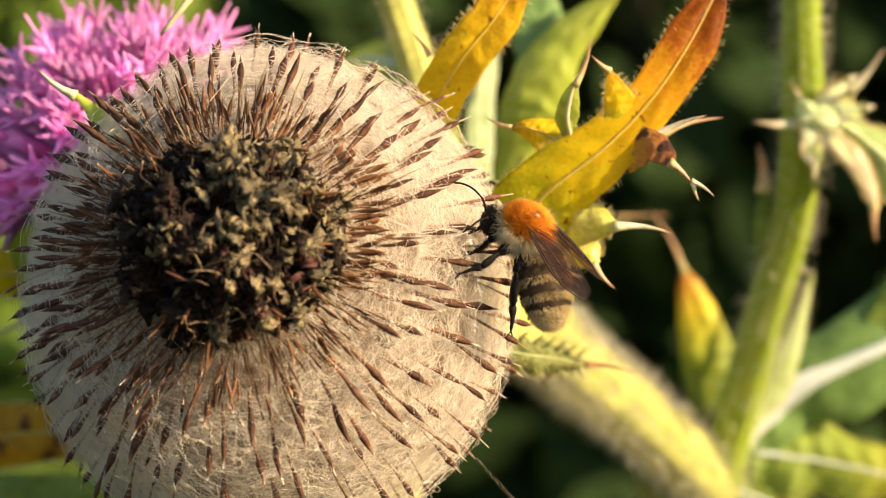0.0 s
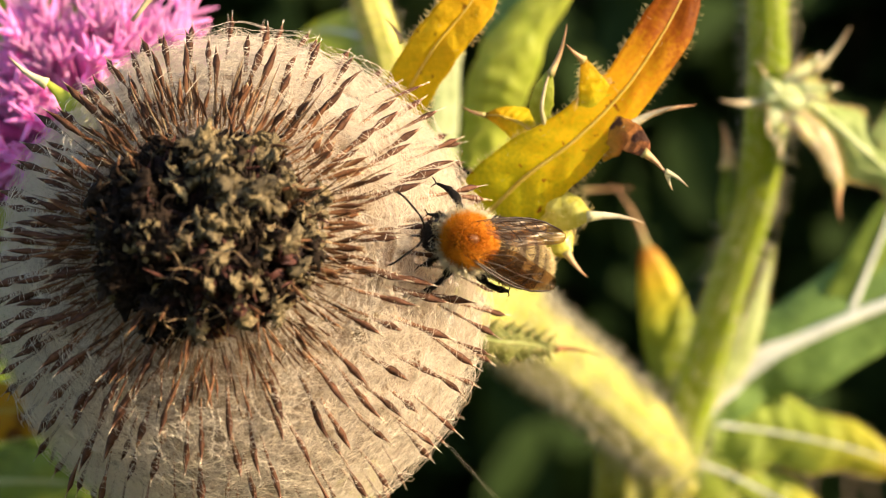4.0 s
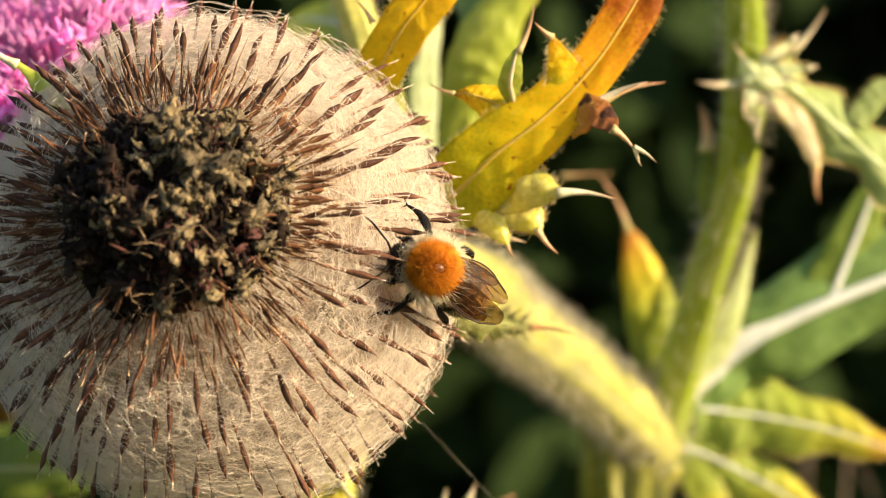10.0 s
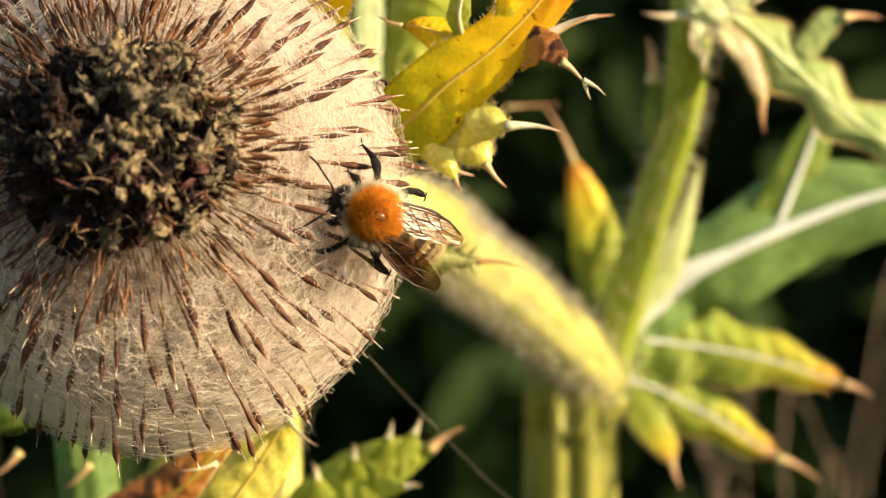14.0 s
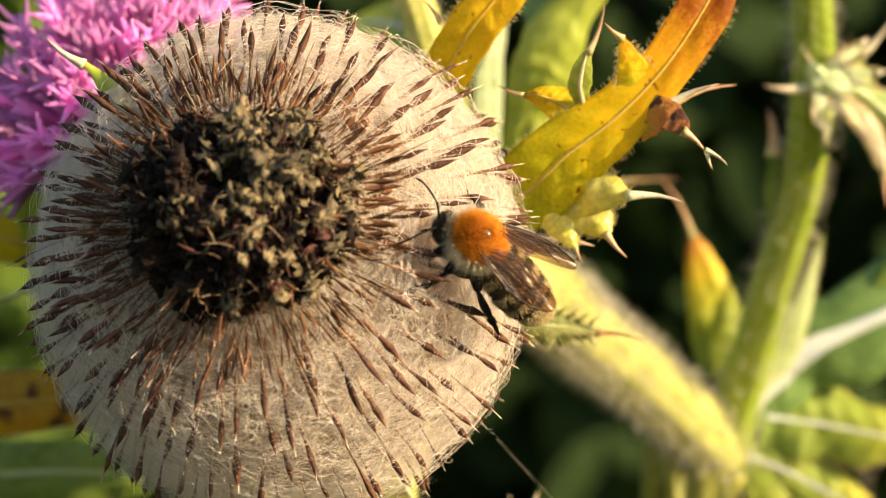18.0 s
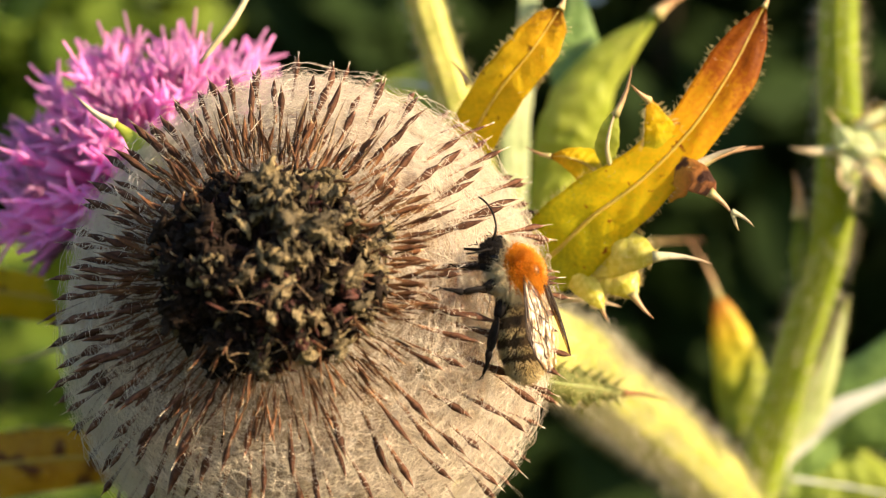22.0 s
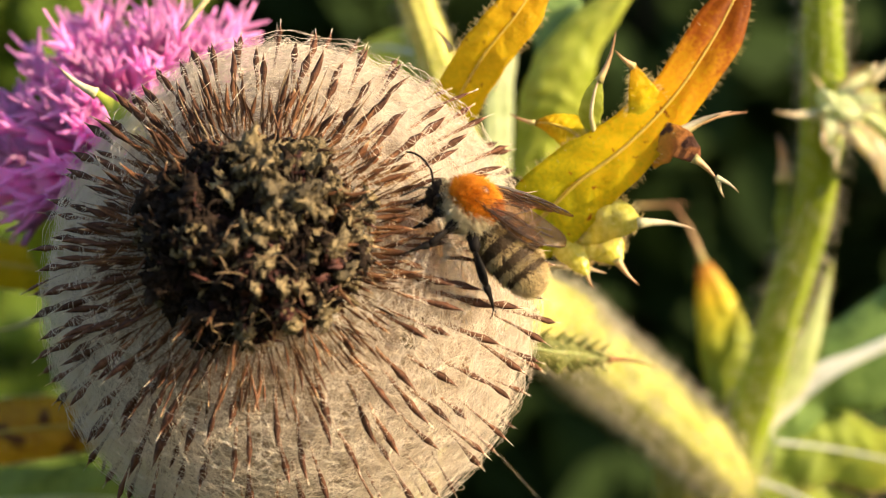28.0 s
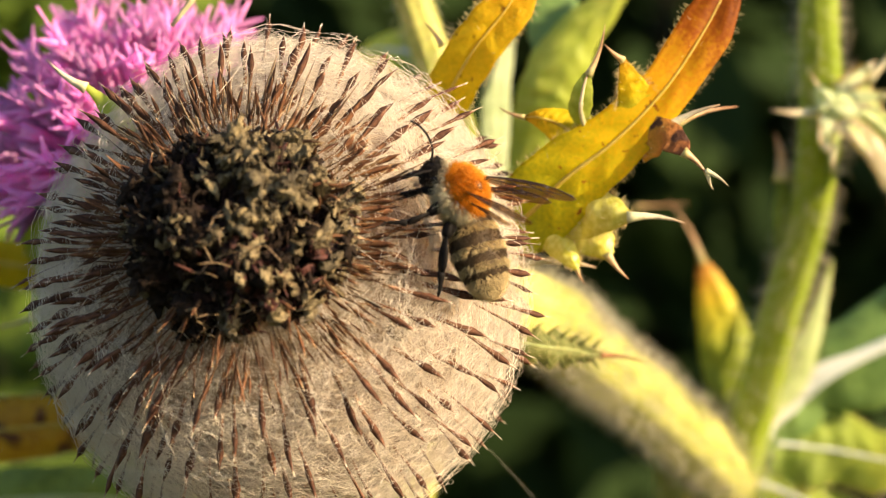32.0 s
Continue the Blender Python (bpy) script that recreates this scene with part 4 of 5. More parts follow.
lances = [lance_shape(L, w, b).mesh("inner_bract", M_INNER) for L, w, b in ((5.0, 0.60, -0.1), (6.0, 0.50, 0.05), (4.4, 0.66, -0.15), (5.6, 0.46, 0.1), (6.6, 0.56, -0.06), (5.2, 0.42, 0.16))]
for i in range(290):
    th = radians(rnd(23, 34))
    ph = i * GOLD + rnd(-0.2, 0.2)
    p = on_head(th, ph, R - 0.9)
    nrm = (p - HEAD).normalized()
    mer = (nrm * math.cos(th) - AXIS).normalized()
    lift = radians(rnd(10, 44))
    d = (mer * math.cos(lift) + nrm * math.sin(lift) + rvec() * 0.26).normalized()
    m = Matrix.Translation(mm(p)) @ frame_of(d, nrm) @ Matrix.Rotation(rnd(-0.9, 0.9), 4, "X") @ Matrix.Diagonal((rnd(0.42, 0.8), rnd(0.8, 1.25) * (0.62 if nrm.dot(E2) < -0.1 else 1.0), 1, 1))
    part("inner_bract", random.choice(lances), None, head, m=m)
# a denser dark ring on the shaded side
for i in range(45):
    th = radians(rnd(24, 46))
    p = on_head(th, rnd(-1.3, 1.1), R - 1.2)
    nrm = (p - HEAD).normalized()
    mer = (nrm * math.cos(th) - AXIS).normalized()
    lift = radians(rnd(14, 40))
    d = (mer * math.cos(lift) + nrm * math.sin(lift) + rvec() * 0.18).normalized()
    m = Matrix.Translation(mm(p)) @ frame_of(d, nrm) @ Matrix.Rotation(rnd(-0.9, 0.9), 4, "X") @ Matrix.Diagonal((rnd(0.6, 0.9), rnd(0.8, 1.1), 1, 1))
    part("inner_bract", random.choice(bract_meshes), None, head, m=m)
inner = Shape()
for i in range(160):
    th = radians(rnd(21, 30))
    ph = rnd(0, 2 * math.pi)
    p = on_head(th, ph, R - 0.5)
    nrm = (p - HEAD).normalized()
    mer = (nrm * math.cos(th) - AXIS).normalized()
    lift = radians(rnd(18, 62))
    d = (mer * math.cos(lift) + nrm * math.sin(lift) + rvec() * 0.22).normalized()
    inner.hair(mm(p), mm(p + d * rnd(2.5, 5.0)), 0.00009, rvec() * 0.0002, 4)
tagged(part("bristle", inner, M_INNER, head, "stiff russet bristles"), kind="stuff")

# dried florets in crumpled clumps over a black mat
CROWN = on_head(0, 0, R - 3.6)
core = Shape().ball(mm(CROWN), E1 * 0.0094, E2 * 0.0092, AXIS * 0.0070, 150, 90)
for i, p in enumerate(core.v):
    q = p * 1000 - Vector((0, 0, TOP))
    out = (p - mm(CROWN)).normalized()
    lump = noise.noise(q * 0.36) + 0.5 * noise.noise(q * 0.85 + Vector((7, 3, 1)))
    core.v[i] = p + out * (2.7 * lump - 0.6 + 0.7 * noise.noise(q * 1.9) + 0.5 * noise.noise(q * 3.6)) / 1000
crown = part("floret_mat", core, M_CORE, head, "blackened mat of dead florets")


def dried_shape(seed):
    """A dead floret along +z: a shrunken neck that widens into a torn, rippled rosette (metres)."""
    random.seed(seed)
    s, n = Shape(), 22
    off = rnd(0, 30)
    lobes = [max(0.25, 0.72 + 0.95 * noise.noise(Vector((math.cos(2 * math.pi * k / n) * 3.0, math.sin(2 * math.pi * k / n) * 3.0, off))) + rnd(-0.2, 0.2)) for k in range(n)]
    tilt, long = rnd(-0.35, 0.35), rnd(1.0, 1.6)

    def at(r, k):
        a = 2 * math.pi * k / n
        x, y = math.cos(a) * long * lobes[k] * r, math.sin(a) * lobes[k] * r
        return Vector((x, y, 0.55 * noise.noise(Vector((x * 1.7, y * 1.7, off))) + tilt * x - 0.5 * r * r * (lobes[k] - 0.5))) / 1000

    s.v = [Vector((0, 0, 0.0001)), *(at(r, k) for r in (0.35, 0.7, 1.0) for k in range(n)), *(at(0.4, k) - Vector((0, 0, 0.00045)) for k in range(n)), Vector((rnd(-0.4, 0.4), rnd(-0.4, 0.4), -2.6)) / 1000]
    s.uv = [(0.5, 0.5)] * len(s.v)
    for k in range(n):
        j = (k + 1) % n
        s.f.append((0, 1 + k, 1 + j))
        for r in range(3):
            a, b = 1 + r * n, 1 + (r + 1) * n
            s.f.append((a + k, b + k, b + j, a + j))
        s.f.append((1 + 3 * n + k, len(s.v) - 1, 1 + 3 * n + j))
    return s


dried = [dried_shape(100 + i) for i in range(10)]
dried_meshes = [[s.mesh("dried_floret", mt) for s in dried] for mt in (M_FLORET, M_CHAR_SHADE, M_RUSSET)]
random.seed(41)
matted, crust, russet = Shape(), Shape(), Shape()
count = 0
for i in range(1250):
    th = math.acos(1 - rnd(0, 1) * 0.97)
    ph = rnd(0, 2 * math.pi)
    d = AXIS * math.cos(th) + (E1 * math.cos(ph) + E2 * math.sin(ph)) * math.sin(th)
    c = CROWN + E1 * d.dot(E1) * 9.4 + E2 * d.dot(E2) * 9.2 + AXIS * d.dot(AXIS) * 7.2
    lump = noise.noise(c * 0.36) + 0.5 * noise.noise(c * 0.85 + Vector((7, 3, 1)))
    if lump < 0.0 and random.random() < 0.9:
        continue
    # western side gets mostly black florets: its self-shadow put into the colour
    shade_side, low = d.dot(E1) > 0.22 + rnd(-0.25, 0.25), d.dot(E2) < -0.3 + rnd(-0.2, 0.2)
    k = random.choice((1, 1, 1, 1, 1, 1, 1, 0) if shade_side else (1, 2, 1, 2, 1, 2, 1, 0) if low else (0, 1, 1, 1))
    if lump > (0.40 if low else 0.12) and not shade_side and random.random() < 0.85:
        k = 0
    e = (d + rvec() * 0.65).normalized()
    big = random.random() ** 1.5
    m = Matrix.Translation(mm(c + d * (2.9 * lump + rnd(-0.6, 0.3)))) @ e.to_track_quat("Z", "Y").to_matrix().to_4x4() @ Matrix.Rotation(rnd(0, 6), 4, "Z") @ Matrix.Diagonal((0.55 + 1.05 * big, 0.4 + 0.75 * big * rnd(0.6, 1.3), rnd(0.8, 2.0), 1))
    if count < 300 and k == 0:
        part("dried_floret", random.choice(dried_meshes[k]), None, head, m=m)
        count += 1
    else:
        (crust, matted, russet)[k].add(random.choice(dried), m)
# crumbs of the same on top
for i in range(170):
    th = math.acos(1 - rnd(0, 1) * 0.9)
    ph = rnd(0, 2 * math.pi)
    d = AXIS * math.cos(th) + (E1 * math.cos(ph) + E2 * math.sin(ph)) * math.sin(th)
    c = CROWN + E1 * d.dot(E1) * 9.4 + E2 * d.dot(E2) * 9.2 + AXIS * d.dot(AXIS) * 7.2
    lump = noise.noise(c * 0.36) + 0.5 * noise.noise(c * 0.85 + Vector((7, 3, 1)))
    if lump < 0.0 or d.dot(E1) > 0.4:
        continue
    e = (d + rvec() * 1.2).normalized()
    crust.add(random.choice(dried), Matrix.Translation(mm(c + d * (2.9 * lump + rnd(-0.2, 0.7)))) @ e.to_track_quat("Z", "Y").to_matrix().to_4x4() @ Matrix.Diagonal((rnd(0.15, 0.4), rnd(0.12, 0.3), rnd(0.3, 0.6), 1)))
# shrunken dark corolla tubes between them
for i in range(230):
    th = math.acos(1 - rnd(0, 1) * 0.97)
    ph = rnd(0, 2 * math.pi)
    d = AXIS * math.cos(th) + (E1 * math.cos(ph) + E2 * math.sin(ph)) * math.sin(th)
    c = CROWN + E1 * d.dot(E1) * 9.2 + E2 * d.dot(E2) * 9.0 + AXIS * d.dot(AXIS) * 7.0
    a = (d * rnd(0.1, 0.9) + rvec()).normalized()
    k = rnd(1.2, 3.6)
    line = smooth([c - a * k * 0.4, c + a * k * 0.2 + rvec() * 0.35, c + a * k * 0.6 + rvec() * 0.6], 5)
    (russet if i % 3 == 0 else matted).tube([mm(x) for x in line], [rnd(0.10, 0.2) * w / 1000 for w in (0.7, 1.0, 1.1, 0.9, 0.4)], 5)
tagged(part("floret_tangle", matted, M_CHAR_SHADE, head), kind="stuff")
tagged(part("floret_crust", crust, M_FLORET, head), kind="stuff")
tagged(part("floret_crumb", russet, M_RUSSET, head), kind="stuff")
# straw-coloured style ends hanging from the lower edge of the crown
wisps = Shape()
for i in range(70):
    ph = rnd(0, 2 * math.pi)
    a = CROWN + (E1 * math.cos(ph) + E2 * math.sin(ph)) * rnd(6.5, 9.6) + AXIS * rnd(0.5, 4.5)
    d = ((a - CROWN).normalized() + rvec() * 0.8).normalized()
    wisps.tube([mm(x) for x in smooth([a, a + d * 1.0 + rvec() * 0.3, a + d * rnd(1.6, 3.4) + rvec() * 0.5], 5)], [w / 1000 for w in (0.16, 0.2, 0.18, 0.12, 0.05)], 4)
tagged(part("dry_style", wisps, M_INNER, head, "dry brown style ends"), kind="stuff")
chaff = Shape()
for i in range(150):
    th, ph = math.acos(1 - rnd(0, 1) * 0.95), rnd(0, 2 * math.pi)
    d = AXIS * math.cos(th) + (E1 * math.cos(ph) + E2 * math.sin(ph)) * math.sin(th)
    if d.dot(E1) > 0.3 or (d.dot(E2) > -0.05 and d.dot(E1) > -0.62):
        continue
    c = CROWN + E1 * d.dot(E1) * 9.6 + E2 * d.dot(E2) * 9.4 + AXIS * d.dot(AXIS) * 7.4 + d * rnd(0.2, 1.6)
    a = (rvec() + d * 0.4).normalized()
    k = rnd(0.5, 1.5)
    chaff.tube([mm(x) for x in smooth([c - a * k, c + rvec() * 0.3, c + a * k + rvec() * 0.5], 5)], [w * rnd(0.04, 0.085) / 1000 for w in (0.6, 1.0, 1.2, 0.9, 0.3)], 4, flat=0.5)
# pale stiff bristles among the inner bracts of the upper rim
for i in range(60):
    th, ph = radians(rnd(24, 36)), rnd(0, 2 * math.pi)
    p = on_head(th, ph, R - 0.8)
    nrm = (p - HEAD).normalized()
    if nrm.dot(E2) < 0.05:
        continue
    mer = (nrm * math.cos(th) - AXIS).normalized()
    d = (mer + nrm * rnd(0.3, 1.0) + rvec() * 0.2).normalized()
    chaff.hair(mm(p), mm(p + d * rnd(3.5, 6.5)), 0.00014, rvec() * 0.0002, 5)
tagged(part("dry_style", chaff, M_CHAFF, head, "thin straw-coloured style ends"), kind="stuff")

# cobweb threads over the wool
random.seed(51)
web = Shape()


def thread(p, d, length, radius, lift):
    n = 6
    pts, q = [], p.copy()
    for k in range(n):
        nrm = (q - HEAD).normalized()
        r = (R + lift + 0.25 * math.sin(k * 1.3 + p.x)) * slim(nrm)
        pts.append(mm(HEAD + nrm * r))
        d = (d - nrm * d.dot(nrm) + rvec() * 0.28).normalized()
        q = q + d * length / n
    web.tube(pts, [radius / 1000] * n, 3, face=tuple((p - HEAD).normalized()))


for i in range(12000):
    th = math.acos(math.cos(radians(30)) + (math.cos(radians(140)) - math.cos(radians(30))) * random.random())
    p = on_head(th, rnd(0, 2 * math.pi), R)
    if p.y > 14:
        continue
    thread(p, rvec(), rnd(4, 12), rnd(0.007, 0.020), rnd(-1.9, 0.4))
for i in range(5500):
    th = math.acos(math.cos(radians(30)) + (math.cos(radians(135)) - math.cos(radians(30))) * random.random())
    p = on_head(th, rnd(0, 2 * math.pi), R - 1.8)
    if p.y > 12:
        continue
    nrm = (p - HEAD).normalized()
    e = (nrm * rnd(0.35, 1.2) + rvec()).normalized() * rnd(1.2, 3.8)
    web.hair(mm(p), mm(p + e), rnd(0.008, 0.017) / 1000, rvec() * 0.0006)
# tents of wool from each bract down to its neighbours
for a, na in tips:
    if a.y > 14:
        continue
    near = sorted(((b - a).length, i) for i, (b, nb) in enumerate(tips) if (b - a).length > 0.5)[:6]
    for gap, i in near:
        b, nb = tips[i]
        for _ in range(4):
            p, q = a - na * rnd(-0.2, 1.6) + rvec() * 0.3, b - nb * rnd(0.0, 1.6) + rvec() * 0.5
            mid = (p + q) / 2 - na * rnd(0.1, 0.28) * gap * 0.6
            web.tube([mm(x) for x in smooth([p, mid, q], 6)], [rnd(0.000008, 0.000015)] * 6, 3)
    for _ in range(9):
        g = (a + rvec() * rnd(2.0, 4.6)) - HEAD
        p, q = a - na * rnd(0.0, 1.2) + rvec() * 0.2, HEAD + g.normalized() * (R - rnd(1.0, 2.0)) * slim(g.normalized())
        web.tube([mm(x) for x in smooth([p, (p + q) / 2 - na * rnd(0, 0.5), q], 5)], [rnd(0.000008, 0.000014)] * 5, 3)
# short threads that cross each bract's sunken shaft
for p, d, nrm, outer in shafts:
    if p.y > 12:
        continue
    across = nrm.cross(d).normalized()
    for _ in range(8):
        c = p + d * rnd(0.6, 4.6) + nrm * rnd(0.12, 0.35)
        a = (across + d * rnd(-0.8, 0.8)).normalized()
        k = rnd(0.7, 2.2)
        web.tube([mm(x) for x in (c - a * k - nrm * 0.5, c - a * k * 0.3, c + a * k * 0.3, c + a * k - nrm * 0.5)], [rnd(0.00001, 0.00002)] * 4, 3)
# long loose threads across the lower half
for i in range(850):
    p = on_head(radians(rnd(50, 115)), rnd(math.pi * 1.05, math.pi * 1.95), R)
    if p.y < 14:
        thread(p, rvec(), rnd(8, 20), rnd(0.008, 0.016), rnd(0.0, 1.3))
# coarser bundles that catch the light
for i in range(700):
    p = on_head(radians(rnd(38, 112)), rnd(0, 2 * math.pi), R)
    if p.y < 12:
        thread(p, rvec(), rnd(3, 9), rnd(0.018, 0.032), rnd(0.3, 1.5))
tagged(part("cobweb_wool", web, M_THREAD, head, "fine pale cobweb threads"), kind="stuff")
# a burrow in the wool with a frayed rim
B = Vector((-4.7, -18.5, -7.7))
bn = (B - HEAD).normalized()
B = HEAD + bn * (R - 1.9) * slim(bn)
bu, bw = bn.orthogonal().normalized(), bn.cross(bn.orthogonal().normalized())
pit = part("burrow", Shape().ball(mm(B), bu * 0.0017, bw * 0.0013, bn * 0.0007, 14, 8, 0.2, 900.0), M_PIT, head, "olive pit in the wool")
rim = Shape()
for i in range(60):
    a = rnd(0, 2 * math.pi)
    o = bu * math.cos(a) + bw * math.sin(a) * 0.85
    p = B + o * rnd(1.1, 1.9) + bn * 0.1
    rim.hair(mm(p), mm(p + (bn * 0.6 + o * rnd(-0.3, 0.8) + rvec() * 0.8).normalized() * rnd(0.6, 1.8)), 0.00006)
tagged(part("frayed_rim", rim, M_THREAD, pit), kind="stuff")
# small green leaf behind the head
leaf(head, [(1.0, 10.0, -9.6), (8.3, 10.0, -11.0), (12.2, 15.0, -11.7), (15.4, 17.6, -12.5)], [(0, 1.2), (0.35, 1.9), (0.7, 1.8), (0.9, 0.9), (1, 0.3)], M_MOSS, M_PALE, 0.14, 420, (21.6, 23.0, -13.9), 0.32, quilt=0.5, cup=0.6, hairy=0.7, teeth=5, tooth=0.5, tip_material=M_INNER, name="bract_leaf", label="small bristly green leaf with brown spine")
for k, (x, y, z) in enumerate(((8.0, 9.8, -11.0), (9.6, 11.6, -11.3), (11.0, 13.3, -11.5), (12.2, 14.8, -11.8), (13.4, 15.8, -12.0), (14.6, 16.8, -12.3))):
    for up in (1, -1):
        w = 1.5 - 0.16 * k
        spike("bristle", (x, y, z + up * w), (x + 1.0 + 0.2 * up, y - 0.6, z + up * (w + 1.0)), 0.16, head, M_MOSS)

# ---- pink flower behind ----
random.seed(61)
flower = thing("thistle_flower", mm((-35.0, 37.0, 6.2)), "open mauve-pink thistle flower behind the seed head", "flower")
F0 = Vector((-35.0, 29.0, 7.2))
FAX = Vector((-0.44, -0.24, 0.86)).normalized()
cup = Shape().ball(mm(F0 - FAX * 6), FAX.orthogonal().normalized() * 0.012, FAX.cross(FAX.orthogonal()).normalized() * 0.012, FAX * 0.012, 24, 16, 0.05)
part("involucre", cup, M_GREEN, flower, "green scaly cup")
stalk(flower, [tuple(F0 - FAX * 16), (-30.0, 45.0, -40.0), (-10.0, 60.0, -300.0), (0.0, 66.0, -900.0)], [3.5, 3.5, 4.0, 4.5], M_DEEP, 300, 1.5, "stem")


def pink_shape(seed):
    """A slender curved floret along +z with five narrow curling lobes and a style (metres)."""
    random.seed(seed)
    s = Shape()
    b, w = rnd(-2.6, 2.6), rnd(-1.2, 1.2)
    line = [Vector((b * u * u, w * u * u * u, 17.5 * u)) / 1000 for u in (0, 0.25, 0.5, 0.68, 0.8)]
    s.tube(line, [k / 1000 for k in (0.28, 0.34, 0.44, 0.58, 0.64)], 6, u1=0.75)
    for k in range(5):
        a = 2 * math.pi * k / 5 + rnd(-0.3, 0.3)
        o, flare = Vector((math.cos(a), math.sin(a), 0)), rnd(0.08, 0.4)
        s.tube([line[-1] + (o * flare * x * x * 0.3 + Vector((b * 0.12 * x, w * 0.1 * x, x * (1 - 0.06 * flare * x)))) / 1000 for x in (0, 1.3, 2.6, rnd(3.6, 5.0))], [q / 1000 for q in (0.36, 0.37, 0.31, 0.12)], 4, u0=0.75)
    s.tube([line[-1], line[-1] + Vector((b * 0.4, w * 0.4, 6.2)) / 1000], [0.00015, 0.00011], 4, u0=0.5, u1=0.7)
    return s


pinks = [pink_shape(200 + i).mesh("floret", M_PINK) for i in range(9)]
random.seed(62)
FA = FAX.orthogonal().normalized()
FB = FAX.cross(FA)
for i in range(165):
    th = math.acos(1 - 0.74 * (i + 0.5) / 165)
    ph = i * GOLD
    d = FAX * math.cos(th) + (FA * math.cos(ph) + FB * math.sin(ph)) * math.sin(th)
    d = (d + rvec() * 0.16).normalized()
    if d.z < -0.14:
        continue
    m = Matrix.Translation(mm(F0 + d * 2.0)) @ d.to_track_quat("Z", "Y").to_matrix().to_4x4() @ Matrix.Rotation(rnd(0, 6), 4, "Z") @ Matrix.Diagonal((rnd(1.2, 1.6), rnd(1.2, 1.6), rnd(0.84, 1.08), 1))
    part("floret", random.choice(pinks), None, flower, m=m)
# dry straws lying across
straw = thing("dry_straw", mm((-27.0, 2.0, 22.9)), "pale dry straw across the pink flower", "straw")
part("straw_stem", Shape().tube([mm(p) for p in smooth([(-28.5, 2.0, 21.6), (-26.6, 2.0, 24.0), (-24.8, 3.0, 26.7), (-22.3, 6.0, 32.6)], 8)], [0.0002, 0.00025, 0.0003, 0.00035, 0.0004, 0.0003, 0.0003, 0.0003], 6), M_STRAW, straw)
bud = thing("bract_tip", mm((-34.3, -4.0, 13.6)), "pale green bract with a long straw-coloured spine", "bract")
part("scale", Shape().tube([mm(p) for p in smooth([(-30.4, -6.0, 8.8), (-32.8, -5.0, 11.9), (-34.6, -4.0, 13.9), (-36.2, -4.0, 15.3)], 8)], [k / 1000 for k in (0.4, 0.8, 1.1, 1.15, 0.9, 0.6, 0.4, 0.3)], 8, flat=0.6), M_LIME, bud)
spike("spine", (-36.0, -4.0, 15.0), (-39.8, -4.0, 17.7), 0.5, bud, M_PALESPINE)

# silk strands and dry stems
silk = thing("cobweb_strand", mm((4.0, 16.0, -23.1)), "thin silk strand strung from the seed head", "cobweb")
part("strand", Shape().tube([mm(p) for p in smooth([(3.4, 12.0, -22.0), (10.8, 20.0, -30.8), (20.9, 30.0, -41.9), (40.0, 60.0, -60.0), (37.9, 84.0, -44.3)], 14)], [0.000012] * 14, 4), M_COB, silk)
random.seed(64)
tuft = thing("dry_grass", mm((120.0, 250.0, -900.0)), "withered brown grass stems behind the thistle", "grass")
for i in range(8):
    foot = Vector((120 + rnd(-50, 50), 250 + rnd(-20, 40), -880))
    top = Vector((96 + rnd(-26, 40), 245 + rnd(-25, 25), rnd(-95, -5)))
    bend = foot.lerp(top, 0.8) + Vector((rnd(-30, 30), rnd(-10, 10), 0))
    droop = top + Vector((rnd(-30, 30), rnd(-8, 8), rnd(-40, -4)))
    part("grass_stem", Shape().tube([mm(p) for p in smooth([foot, bend, top, droop], 12)], [(0.6 - 0.04 * k) / 1000 for k in range(12)], 5), M_TWIG, tuft)

# ---- the bee ----
random.seed(71)


def v3(x, y, z):
    return Vector((x, y, z)) / 1000


bee = thing("bumblebee", (0, 0, 0), "brown-banded bumblebee with orange furry thorax on the seed head", "bee")


def coat(parent, name, centre, axes, count, length, radius, material, test, lean=Vector((-0.5, 0, 0)), kind="stuff"):
    """Fur on an ellipsoid wherever test(unit) holds."""
    h = Shape()
    for _ in range(count):
        d = rvec()
        if not test(d):
            continue
        p = Vector((d.x * axes[0], d.y * axes[1], d.z * axes[2])) + centre
        nrm = Vector((d.x / axes[0], d.y / axes[1], d.z / axes[2])).normalized()
        e = (nrm + lean * 0.6 + rvec() * 0.48).normalized() * length * rnd(0.45, 1.35)
        h.hair(p / 1000 - nrm * 0.00005, (p + e) / 1000, radius / 1000, rvec() * 0.00005)
    return tagged(part(name, h, material, parent), kind=kind)


bee.scale = (0.9, 0.9, 0.9)
TX = Vector((0, 0, 0))
TA = (2.25, 2.05, 1.85)
thorax = part("thorax", Shape().ball(v3(0, 0, 0), v3(0, TA[1], 0), v3(0, 0, TA[2]), v3(TA[0], 0, 0), 24, 16, 0.02), M_BROWNFUR, bee)
coat(thorax, "back_fur", TX, TA, 15000, 0.86, 0.024, M_ORANGE, lambda d: d.z > 0.16 + 0.06 * math.sin(9 * d.x) and (d - Vector((-0.08, 0, 0.997))).length > 0.24)
part("bald_spot", Shape().ball(v3(-0.2, 0, 1.87), v3(0, 0.5, 0), v3(0, 0, 0.45), v3(0.6, 0, 0.02), 14, 10), M_SHINE, thorax, "shiny dark bald spot")
coat(thorax, "side_tuft", TX, TA, 5000, 1.55, 0.026, M_CREAM, lambda d: abs(d.y) > 0.6 and -0.4 < d.z < 0.3 and d.x < 0.6)
coat(thorax, "side_fur", TX, TA, 12000, 1.15, 0.024, M_CREAM, lambda d: d.z <= 0.14)
